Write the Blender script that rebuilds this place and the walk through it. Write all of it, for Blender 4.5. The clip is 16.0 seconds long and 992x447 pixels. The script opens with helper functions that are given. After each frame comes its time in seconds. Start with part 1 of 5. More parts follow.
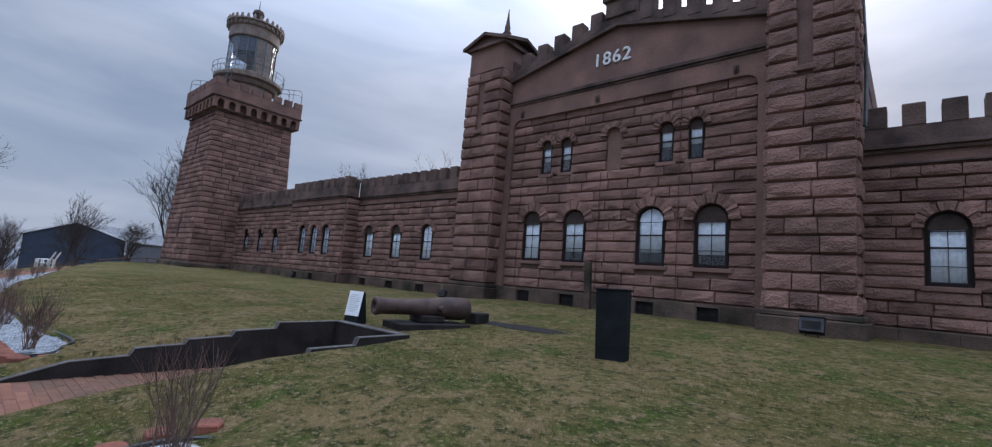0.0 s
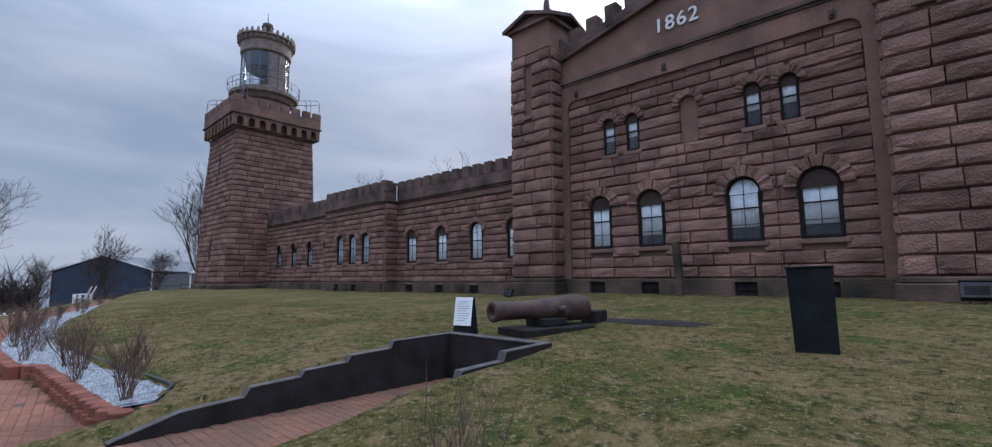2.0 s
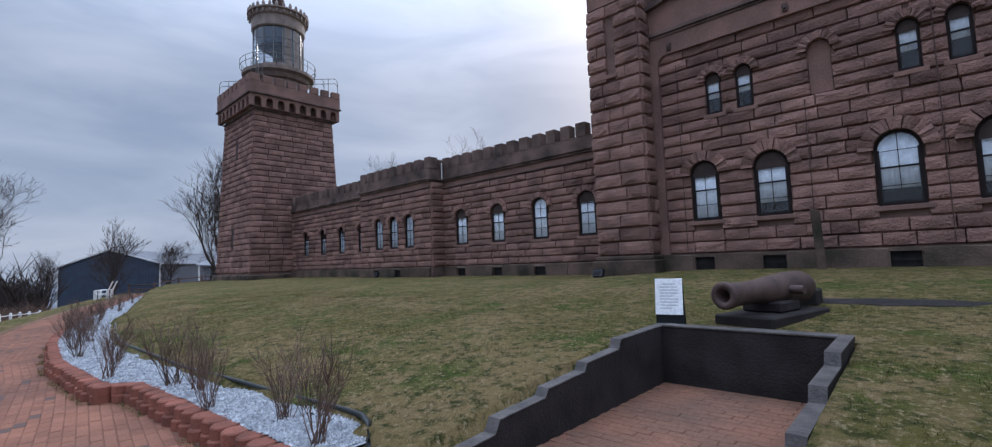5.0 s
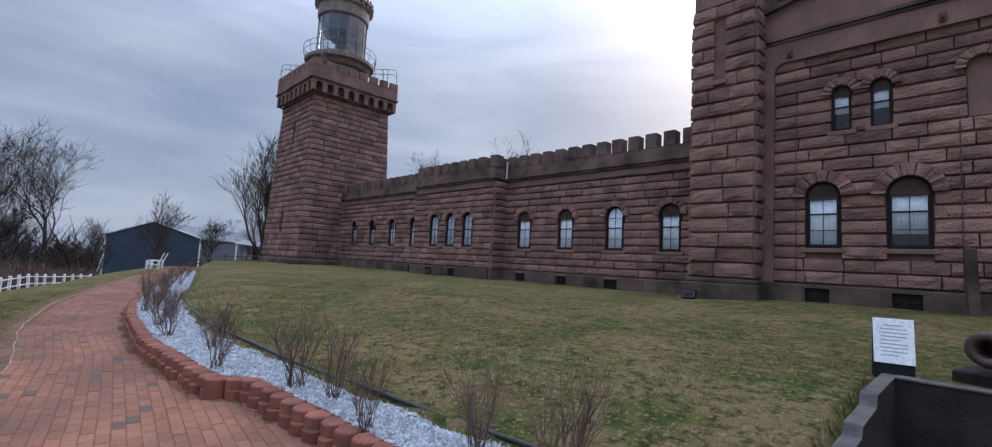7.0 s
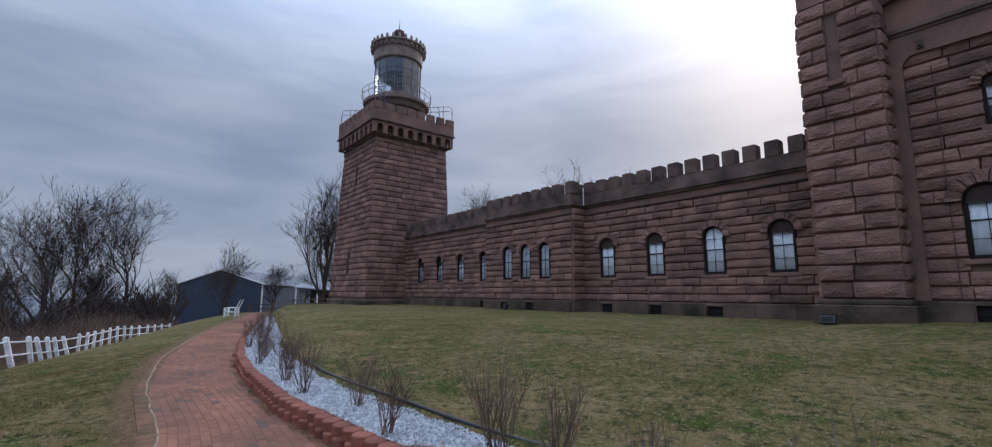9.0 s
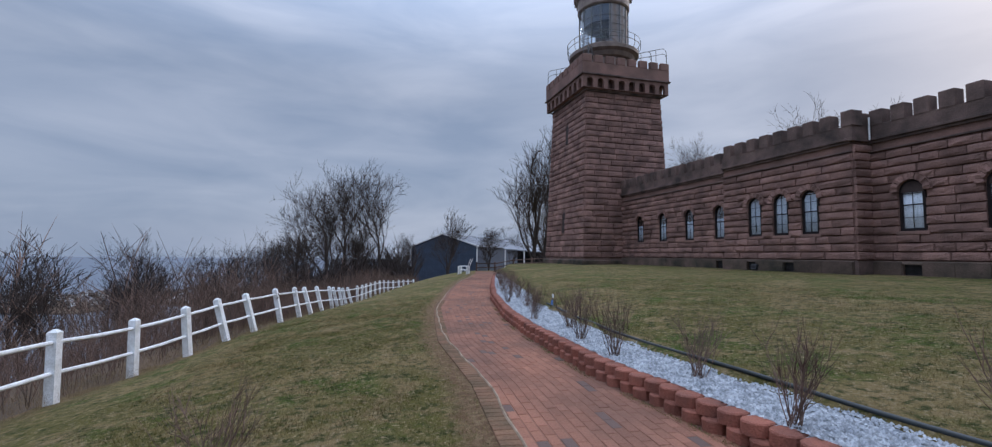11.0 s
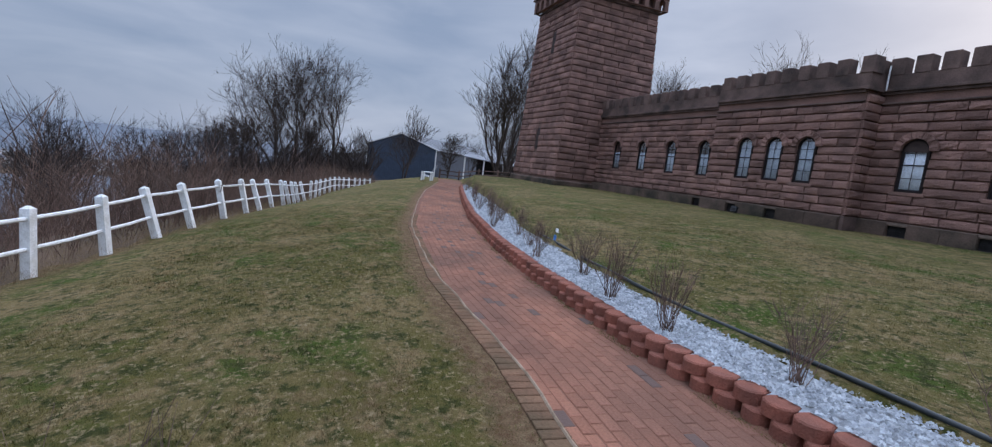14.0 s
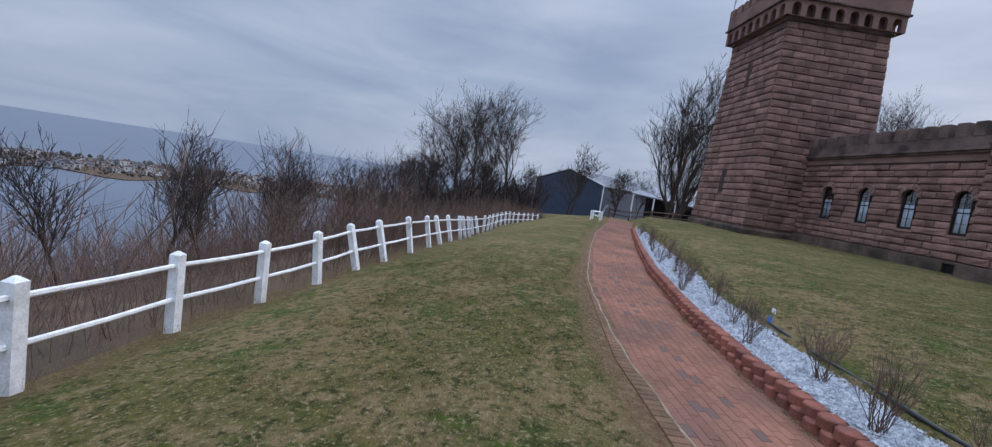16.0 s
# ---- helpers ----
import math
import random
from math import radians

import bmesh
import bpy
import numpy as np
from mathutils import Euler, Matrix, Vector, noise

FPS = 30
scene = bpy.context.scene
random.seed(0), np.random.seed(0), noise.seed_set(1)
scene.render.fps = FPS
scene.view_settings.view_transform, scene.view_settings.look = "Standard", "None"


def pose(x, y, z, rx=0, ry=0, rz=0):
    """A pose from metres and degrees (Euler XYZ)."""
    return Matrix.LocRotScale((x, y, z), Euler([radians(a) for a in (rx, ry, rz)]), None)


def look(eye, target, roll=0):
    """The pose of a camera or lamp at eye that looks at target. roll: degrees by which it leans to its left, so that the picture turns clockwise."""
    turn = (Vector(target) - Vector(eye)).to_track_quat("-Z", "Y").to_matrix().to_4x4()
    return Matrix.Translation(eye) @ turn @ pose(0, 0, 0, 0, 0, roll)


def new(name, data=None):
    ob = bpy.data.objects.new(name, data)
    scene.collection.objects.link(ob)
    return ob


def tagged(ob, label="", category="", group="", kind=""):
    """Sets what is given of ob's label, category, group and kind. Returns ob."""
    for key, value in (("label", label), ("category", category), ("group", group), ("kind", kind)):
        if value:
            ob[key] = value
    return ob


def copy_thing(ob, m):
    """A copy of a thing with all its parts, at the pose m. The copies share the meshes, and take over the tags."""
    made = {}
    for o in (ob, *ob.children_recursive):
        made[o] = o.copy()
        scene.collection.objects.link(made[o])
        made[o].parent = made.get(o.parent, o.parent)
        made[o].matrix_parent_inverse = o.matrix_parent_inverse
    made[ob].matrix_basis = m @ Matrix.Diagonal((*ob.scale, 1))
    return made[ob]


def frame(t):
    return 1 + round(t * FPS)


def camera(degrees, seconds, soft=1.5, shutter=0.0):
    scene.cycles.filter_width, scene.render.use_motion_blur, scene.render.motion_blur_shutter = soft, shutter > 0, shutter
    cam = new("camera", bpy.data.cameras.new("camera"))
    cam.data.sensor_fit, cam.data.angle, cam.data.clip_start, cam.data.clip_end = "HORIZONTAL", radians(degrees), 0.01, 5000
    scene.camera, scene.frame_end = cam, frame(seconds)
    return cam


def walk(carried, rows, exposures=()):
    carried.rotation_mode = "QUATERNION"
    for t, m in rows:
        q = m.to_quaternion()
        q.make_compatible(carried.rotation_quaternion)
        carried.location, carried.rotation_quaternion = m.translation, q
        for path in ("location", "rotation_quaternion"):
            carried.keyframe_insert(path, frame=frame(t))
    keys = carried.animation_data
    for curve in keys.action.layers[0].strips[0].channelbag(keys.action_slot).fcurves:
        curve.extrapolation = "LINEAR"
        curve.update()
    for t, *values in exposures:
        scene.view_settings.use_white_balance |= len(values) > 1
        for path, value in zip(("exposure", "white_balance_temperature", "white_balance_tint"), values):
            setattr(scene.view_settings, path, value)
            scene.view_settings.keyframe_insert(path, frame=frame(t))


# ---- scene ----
cam = camera(92.2, 16.0, soft=1.2)
PATH = [
    (0, (22.488, -15.432, 1.241), (21.172, -13.945, 1.483), 4.8),
    (0.5, (21.98, -15.502, 1.227), (20.661, -14.019, 1.47), 3.4),
    (1, (21.417, -15.578, 1.206), (20.082, -14.108, 1.442), 1.5),
    (1.5, (20.851, -15.681, 1.182), (19.498, -14.225, 1.409), -0.2),
    (2, (20.294, -15.762, 1.16), (18.941, -14.307, 1.387), -0.3),
    (2.5, (19.792, -15.859, 1.163), (18.452, -14.391, 1.386), -0.2),
    (3, (19.282, -15.929, 1.179), (17.966, -14.437, 1.383), 0.3),
    (3.5, (18.73, -15.977, 1.185), (17.436, -14.465, 1.379), 0.4),
    (4, (18.132, -16.072, 1.177), (16.852, -14.546, 1.363), -1.1),
    (4.5, (17.525, -16.196, 1.173), (16.212, -14.697, 1.342), -3.0),
    (5, (16.94, -16.348, 1.168), (15.584, -14.886, 1.321), -2.2),
    (7.5, (14.504, -16.978, 1.194), (13.07, -15.596, 1.376), 3.7),
    (8, (14.056, -17.119, 1.21), (12.627, -15.736, 1.42), 4.0),
    (8.5, (13.64, -17.284, 1.219), (12.203, -15.924, 1.514), 3.8),
    (9, (13.235, -17.502, 1.2), (11.689, -16.268, 1.495), 0.4),
    (9.5, (12.823, -17.755, 1.174), (11.084, -16.812, 1.464), -1.4),
    (10, (12.378, -18.012, 1.137), (10.504, -17.361, 1.388), -1.8),
    (12.5, (10.206, -18.587, 0.964), (8.298, -17.988, 0.967), 3.2),
    (13, (9.87, -18.667, 1.039), (7.998, -17.971, 0.945), 6.3),
    (13.5, (9.719, -18.689, 1.163), (7.871, -17.964, 0.916), 7.4),
    (14, (9.595, -18.671, 1.22), (7.75, -17.938, 0.982), 7.0),
    (14.5, (9.359, -18.73, 1.26), (7.484, -18.077, 1.017), 7.4),
    (15, (9.029, -18.807, 1.349), (7.109, -18.276, 1.168), 8.3),
    (15.5, (8.877, -18.873, 1.462), (6.91, -18.557, 1.28), 8.7),
    (16, (8.785, -18.935, 1.522), (6.796, -18.867, 1.329), 8.8),
]
walk(cam, [(t, look(eye, target, roll)) for t, eye, target, roll in PATH],
     [(0, -0.32, 6250, 17), (2, -0.25, 6250, 17), (5, -0.2, 6250, 17), (7.5, -0.28, 6250, 17), (9, -0.5, 6250, 17), (10, -0.42, 6250, 17), (12.5, -0.32, 6250, 17), (16, -0.22, 6250, 17)])

# ---- world, sun, exposure ----
SUN_AZ, SUN_EL = -18.0, 26.0    # degrees: from straight behind the building, above the horizon
world = bpy.data.worlds.new("overcast_sky")
scene.world = world
world.use_nodes = True
wt = world.node_tree
wt.nodes.clear()
w_out = wt.nodes.new("ShaderNodeOutputWorld")
w_bg = wt.nodes.new("ShaderNodeBackground")
w_sky = wt.nodes.new("ShaderNodeTexSky")
w_sky.sky_type, w_sky.sun_disc = "NISHITA", False
w_sky.sun_elevation, w_sky.sun_rotation = radians(SUN_EL), radians(SUN_AZ)
w_sky.air_density, w_sky.dust_density = 1.0, 3.0
w_tc = wt.nodes.new("ShaderNodeTexCoord")
w_map = wt.nodes.new("ShaderNodeMapping")
w_map.inputs["Scale"].default_value = (1.6, 1.6, 7.0)
w_noise = wt.nodes.new("ShaderNodeTexNoise")
w_noise.inputs["Scale"].default_value, w_noise.inputs["Detail"].default_value = 1.7, 7
w_noise.inputs["Distortion"].default_value = 0.5
w_ramp = wt.nodes.new("ShaderNodeValToRGB")
w_ramp.color_ramp.elements[0].position, w_ramp.color_ramp.elements[0].color = 0.3, (3.0, 3.95, 5.3, 1)
w_ramp.color_ramp.elements[1].position, w_ramp.color_ramp.elements[1].color = 0.72, (5.1, 5.95, 7.1, 1)
w_mix = wt.nodes.new("ShaderNodeMix")
w_mix.data_type = "RGBA"
w_mix.inputs[0].default_value = 0.87
wt.links.new(w_tc.outputs["Generated"], w_map.inputs["Vector"])
wt.links.new(w_map.outputs[0], w_noise.inputs["Vector"])
wt.links.new(w_noise.outputs["Fac"], w_ramp.inputs[0])
wt.links.new(w_sky.outputs[0], w_mix.inputs[6])
wt.links.new(w_ramp.outputs[0], w_mix.inputs[7])
w_sep = wt.nodes.new("ShaderNodeSeparateXYZ")
w_rise = wt.nodes.new("ShaderNodeMapRange")
w_rise.interpolation_type = "SMOOTHSTEP"
for key, value in (("From Min", 0.3), ("From Max", 1.0), ("To Min", 1.0), ("To Max", 5.4)):
    w_rise.inputs[key].default_value = value
w_mul = wt.nodes.new("ShaderNodeVectorMath")
w_mul.operation = "SCALE"
wt.links.new(w_tc.outputs["Generated"], w_sep.inputs[0])
wt.links.new(w_sep.outputs["Z"], w_rise.inputs["Value"])
wt.links.new(w_mix.outputs[2], w_mul.inputs[0])
wt.links.new(w_rise.outputs[0], w_mul.inputs["Scale"])
wt.links.new(w_mul.outputs[0], w_bg.inputs["Color"])     # an overcast sky is brightest overhead
w_bg.inputs["Strength"].default_value = 0.112
wt.links.new(w_bg.outputs[0], w_out.inputs["Surface"])
sun = new("sun", bpy.data.lights.new("sun", "SUN"))
sun.data.energy, sun.data.angle, sun.data.color = 0.7, radians(14), (1.0, 0.95, 0.88)
a, e = radians(SUN_AZ), radians(SUN_EL)
sun.matrix_world = look((math.sin(a) * math.cos(e) * 60, math.cos(a) * math.cos(e) * 60, math.sin(e) * 60), (0, 0, 0))


# ---- materials ----
def material(name, base, dark=None, scale=4.0, rough=0.85, fine=40.0, bump=0.3, metal=0.0, vary=0.0, island=False, spots=0.0, bump_dist=0.02, odd=0.0):
    """Base colour mixed with a darker one by large stains and fine grain; bump by the grain; vary: lightness from piece to piece."""
    m = bpy.data.materials.new(name)
    m.use_nodes = True
    nt = m.node_tree
    b = nt.nodes["Principled BSDF"]
    b.inputs["Roughness"].default_value, b.inputs["Metallic"].default_value = rough, metal
    if rough > 0.7:
        b.inputs["Specular IOR Level"].default_value = 0.15
    dark = dark or tuple(c * 0.6 for c in base)
    tc = nt.nodes.new("ShaderNodeNewGeometry")
    n1, n2 = nt.nodes.new("ShaderNodeTexNoise"), nt.nodes.new("ShaderNodeTexNoise")
    n1.inputs["Scale"].default_value, n1.inputs["Detail"].default_value = scale, 5
    n2.inputs["Scale"].default_value, n2.inputs["Detail"].default_value = fine, 4
    nt.links.new(tc.outputs["Position"], n1.inputs["Vector"])
    nt.links.new(tc.outputs["Position"], n2.inputs["Vector"])
    r = nt.nodes.new("ShaderNodeMapRange")
    r.inputs["From Min"].default_value, r.inputs["From Max"].default_value = 0.35, 0.68
    nt.links.new(n1.outputs["Fac"], r.inputs["Value"])
    mix = nt.nodes.new("ShaderNodeMix")
    mix.data_type = "RGBA"
    mix.inputs[6].default_value, mix.inputs[7].default_value = (*base, 1), (*dark, 1)
    nt.links.new(r.outputs[0], mix.inputs[0])
    hsv = nt.nodes.new("ShaderNodeHueSaturation")
    nt.links.new(mix.outputs[2], hsv.inputs["Color"])
    add = nt.nodes.new("ShaderNodeMath")
    add.operation = "MULTIPLY_ADD"
    add.inputs[1].default_value, add.inputs[2].default_value = 0.7, 0.65
    nt.links.new(n2.outputs["Fac"], add.inputs[0])
    val = add.outputs[0]
    if vary:
        src = tc.outputs["Random Per Island"]
        if not island:
            src = nt.nodes.new("ShaderNodeObjectInfo").outputs["Random"]
        v = nt.nodes.new("ShaderNodeMath")
        v.operation = "MULTIPLY_ADD"
        v.inputs[1].default_value, v.inputs[2].default_value = 2 * vary, 1 - vary
        nt.links.new(src, v.inputs[0])
        mul = nt.nodes.new("ShaderNodeMath")
        mul.operation = "MULTIPLY"
        nt.links.new(val, mul.inputs[0])
        nt.links.new(v.outputs[0], mul.inputs[1])
        val = mul.outputs[0]
    nt.links.new(val, hsv.inputs["Value"])
    col = hsv.outputs[0]
    if odd:
        gt = nt.nodes.new("ShaderNodeMath")
        gt.operation = "GREATER_THAN"
        fr = nt.nodes.new("ShaderNodeMath")
        fr.operation, fr.inputs[1].default_value = "MULTIPLY", 37.0
        md = nt.nodes.new("ShaderNodeMath")
        md.operation = "FRACT"
        nt.links.new(src, fr.inputs[0])
        nt.links.new(fr.outputs[0], md.inputs[0])
        nt.links.new(md.outputs[0], gt.inputs[0])
        gt.inputs[1].default_value = 1 - odd
        om = nt.nodes.new("ShaderNodeMix")
        om.data_type = "RGBA"
        om.inputs[7].default_value = (0.125, 0.082, 0.068, 1)
        nt.links.new(gt.outputs[0], om.inputs[0])
        nt.links.new(col, om.inputs[6])
        col = om.outputs[2]
    nt.links.new(col, b.inputs["Base Color"])
    if bump:
        bp = nt.nodes.new("ShaderNodeBump")
        bp.inputs["Strength"].default_value, bp.inputs["Distance"].default_value = bump, bump_dist
        nt.links.new(n2.outputs["Fac"], bp.inputs["Height"])
        nt.links.new(bp.outputs[0], b.inputs["Normal"])
    return m


STONE = material("brownstone", (0.28, 0.16, 0.13), (0.16, 0.096, 0.08), 1.3, 0.9, 20, 1.0, vary=0.27, bump_dist=0.05)
SMOOTH = material("dressed_brownstone", (0.25, 0.143, 0.115), (0.14, 0.088, 0.073), 0.8, 0.88, 24, 0.5)
MORTAR = material("recessed_joint", (0.19, 0.12, 0.098), (0.12, 0.078, 0.064), 2, 0.95, 30, 0.3)
PLINTH = material("weathered_plinth_stone", (0.14, 0.094, 0.074), (0.036, 0.033, 0.024), 0.9, 0.9, 18, 0.8, vary=0.2)
COPING = material("weathered_coping", (0.175, 0.116, 0.097), (0.055, 0.042, 0.037), 1.1, 0.9, 22, 0.8)
FRAME = material("dark_painted_wood", (0.02, 0.013, 0.012), rough=0.75, bump=0.1)
SASH = material("sash_wood", (0.03, 0.027, 0.03), rough=0.72, bump=0.1)
CURTAIN = material("white_curtain", (0.9, 0.91, 0.92), (0.82, 0.84, 0.87), 3, 0.9, 8, 0.1)
GREYCLOTH = material("grey_blue_curtain", (0.42, 0.46, 0.5), (0.34, 0.37, 0.41), 3, 0.9, 8, 0.1)
ROOM = material("dark_interior", (0.03, 0.028, 0.028), rough=0.9, bump=0)
IRON = material("rusty_iron", (0.105, 0.062, 0.05), (0.055, 0.034, 0.03), 5, 0.65, 50, 0.4, metal=0.3)
TAR = material("black_painted_concrete", (0.036, 0.03, 0.029), (0.02, 0.017, 0.016), 3, 0.75, 45, 0.5)
TARTOP = material("worn_black_coping", (0.1, 0.085, 0.076), (0.036, 0.031, 0.028), 6, 0.6, 45, 0.5)
BLACKWOOD = material("black_painted_board", (0.008, 0.01, 0.011), (0.014, 0.017, 0.018), 4, 0.8, 40, 0.2)
WHITE = material("white_paint", (0.8, 0.8, 0.8), (0.62, 0.61, 0.58), 6, 0.6, 40, 0.15)
PAPER = material("white_placard", (0.82, 0.83, 0.84), (0.76, 0.77, 0.78), 4, 0.5, 30, 0.05)
INK = material("grey_print", (0.4, 0.41, 0.43), rough=0.7, bump=0)
BLOCK = material("red_concrete_block", (0.27, 0.1, 0.068), (0.16, 0.068, 0.05), 4, 0.95, 60, 0.7, vary=0.16)
PAVER = material("red_brick_paver", (0.28, 0.124, 0.079), (0.155, 0.08, 0.056), 0.7, 0.9, 50, 0.5, vary=0.12, odd=0.045)
PAVER_STUFF = material("red_brick_paver_far", (0.28, 0.124, 0.079), (0.155, 0.08, 0.056), 0.7, 0.9, 50, 0.5, vary=0.12, island=True, odd=0.045)
SAND = material("brick_joint_sand", (0.21, 0.1, 0.068), (0.14, 0.076, 0.054), 3, 0.95, 60, 0.4)
PEBBLE = material("white_gravel", (0.44, 0.455, 0.47), (0.25, 0.265, 0.285), 8, 0.85, 60, 0.3, vary=0.35, island=True)
RUBBER = material("black_edging", (0.012, 0.016, 0.016), rough=0.45, bump=0.1)
BARK = material("grey_bark", (0.066, 0.05, 0.043), (0.038, 0.03, 0.026), 3, 0.95, 30, 0.5)
TWIG = material("brown_twig", (0.17, 0.11, 0.086), (0.1, 0.068, 0.056), 3, 0.95, 30, 0.2, vary=0.25, island=True)
BRUSH = material("dry_brush", (0.21, 0.132, 0.098), (0.1, 0.07, 0.056), 0.6, 0.95, 30, 0.2, vary=0.35, island=True)
SHEDBLUE = material("dark_blue_siding", (0.04, 0.06, 0.095), (0.03, 0.044, 0.07), 1, 0.6, 20, 0.1)
SHEDROOF = material("grey_metal_roof", (0.27, 0.28, 0.3), (0.19, 0.19, 0.2), 1, 0.5, 20, 0.1, metal=0.3)
STEEL = material("grey_steel", (0.16, 0.17, 0.17), (0.1, 0.1, 0.1), 3, 0.5, 30, 0.1, metal=0.6)
LANTERN = material("tan_painted_metal", (0.25, 0.19, 0.155), (0.16, 0.115, 0.095), 2, 0.6, 25, 0.15)
GALV = material("floodlight_metal", (0.045, 0.045, 0.05), rough=0.5, metal=0.5, bump=0.1)
BLUE = material("blue_plastic", (0.03, 0.2, 0.62), rough=0.4, bump=0)


def grass_material(name, blade=False):
    """Winter turf: green and straw patches at several scales; bare reddish earth where the ground carries wear."""
    m = bpy.data.materials.new(name)
    m.use_nodes = True
    nt = m.node_tree
    b = nt.nodes["Principled BSDF"]
    b.inputs["Roughness"].default_value = 0.95
    b.inputs["Specular IOR Level"].default_value = 0.1
    g = nt.nodes.new("ShaderNodeNewGeometry")

    def noise_mask(scale, lo, hi, detail=6):
        n = nt.nodes.new("ShaderNodeTexNoise")
        n.inputs["Scale"].default_value, n.inputs["Detail"].default_value, n.inputs["Roughness"].default_value = scale, detail, 0.65
        nt.links.new(g.outputs["Position"], n.inputs["Vector"])
        r = nt.nodes.new("ShaderNodeMapRange")
        r.inputs["From Min"].default_value, r.inputs["From Max"].default_value = lo, hi
        nt.links.new(n.outputs["Fac"], r.inputs["Value"])
        return n.outputs["Fac"], r.outputs[0]

    def blend(fac, under, col):
        x = nt.nodes.new("ShaderNodeMix")
        x.data_type = "RGBA"
        x.inputs[7].default_value = (*col, 1)
        nt.links.new(fac, x.inputs[0])
        nt.links.new(under, x.inputs[6])
        return x.outputs[2]

    rgb = nt.nodes.new("ShaderNodeRGB")
    rgb.outputs[0].default_value = (0.105, 0.089, 0.026, 1)
    col = rgb.outputs[0]
    for tint, thr, width, scale in (((0.185, 0.132, 0.058), 0.53, 0.07, 0.28), ((0.056, 0.08, 0.013), 0.555, 0.06, 0.75), ((0.2, 0.139, 0.067), 0.56, 0.06, 2.6),
                                    ((0.04, 0.045, 0.012), 0.55, 0.07, 7.0), ((0.26, 0.195, 0.11), 0.595, 0.06, 19.0)):
        col = blend(noise_mask(scale, thr - width, thr + width)[1], col, tint)
    fine, _ = noise_mask(75, 0, 1, 5)
    if not blade:
        wear = nt.nodes.new("ShaderNodeAttribute")
        wear.attribute_name = "wear"
        rag, _ = noise_mask(5.0, 0, 1, 6)
        total = nt.nodes.new("ShaderNodeMath")
        total.operation = "MULTIPLY_ADD"
        total.inputs[1].default_value = 1.3
        nt.links.new(rag, total.inputs[0])
        nt.links.new(wear.outputs["Fac"], total.inputs[2])
        cut = nt.nodes.new("ShaderNodeMapRange")
        cut.inputs["From Min"].default_value, cut.inputs["From Max"].default_value = 0.95, 1.4
        nt.links.new(total.outputs[0], cut.inputs["Value"])
        earth = nt.nodes.new("ShaderNodeMix")
        earth.data_type = "RGBA"
        earth.inputs[6].default_value, earth.inputs[7].default_value = (0.125, 0.07, 0.038, 1), (0.21, 0.145, 0.08, 1)
        nt.links.new(noise_mask(14.0, 0.4, 0.66)[1], earth.inputs[0])
        x = nt.nodes.new("ShaderNodeMix")
        x.data_type = "RGBA"
        nt.links.new(cut.outputs[0], x.inputs[0])
        nt.links.new(col, x.inputs[6])
        nt.links.new(earth.outputs[2], x.inputs[7])
        col = x.outputs[2]
    hs = nt.nodes.new("ShaderNodeHueSaturation")
    k = nt.nodes.new("ShaderNodeMath")
    k.operation = "MULTIPLY_ADD"
    k.inputs[1].default_value, k.inputs[2].default_value = (0.8, 0.75) if blade else (1.4, 0.3)
    nt.links.new(g.outputs["Random Per Island"] if blade else fine, k.inputs[0])
    nt.links.new(k.outputs[0], hs.inputs["Value"])
    nt.links.new(col, hs.inputs["Color"])
    nt.links.new(hs.outputs[0], b.inputs["Base Color"])
    if not blade:
        bp = nt.nodes.new("ShaderNodeBump")
        bp.inputs["Strength"].default_value, bp.inputs["Distance"].default_value = 0.8, 0.04
        nt.links.new(fine, bp.inputs["Height"])
        nt.links.new(bp.outputs[0], b.inputs["Normal"])
    return m


GRASS = grass_material("winter_lawn")
BLADE = grass_material("grass_blade", True)
SLOPE = material("leaf_litter", (0.125, 0.082, 0.052), (0.065, 0.048, 0.033), 0.5, 0.95, 12, 0.6)
WATER = material("grey_water", (0.085, 0.105, 0.135), (0.07, 0.088, 0.115), 0.02, 0.55, 0.5, 0.1)


def glass_material():
    m = bpy.data.materials.new("window_glass")
    m.use_nodes = True
    nt = m.node_tree
    nt.nodes.remove(nt.nodes["Principled BSDF"])
    clear, gloss, mixer, facing, curve = (nt.nodes.new("ShaderNode" + k) for k in ("BsdfTransparent", "BsdfGlossy", "MixShader", "LayerWeight", "Math"))
    clear.inputs["Color"].default_value = (0.94, 0.96, 0.98, 1)
    gloss.inputs["Roughness"].default_value = 0.03
    facing.inputs["Blend"].default_value = 0.3
    curve.operation = "MULTIPLY_ADD"
    curve.inputs[1].default_value, curve.inputs[2].default_value = 0.3, 0.04
    nt.links.new(facing.outputs["Facing"], curve.inputs[0])
    nt.links.new(curve.outputs[0], mixer.inputs[0])
    nt.links.new(clear.outputs[0], mixer.inputs[1])
    nt.links.new(gloss.outputs[0], mixer.inputs[2])
    nt.links.new(mixer.outputs[0], nt.nodes["Material Output"].inputs["Surface"])
    return m


GLASS = glass_material()


# ---- small builders ----
def part(name, bm, mat, parent=None, label="", smooth=False):
    """Links a bmesh, or (verts, faces), as one mesh object under its thing."""
    me = bpy.data.meshes.new(name)
    if isinstance(bm, tuple):
        me.from_pydata(bm[0], [], bm[1])
    else:
        bmesh.ops.recalc_face_normals(bm, faces=bm.faces)
        bm.to_mesh(me)
        bm.free()
    me.materials.append(mat)
    if smooth:
        for p in me.polygons:
            p.use_smooth = True
    ob = new(name, me)
    ob.parent = parent
    if label:
        ob["label"] = label
    return ob


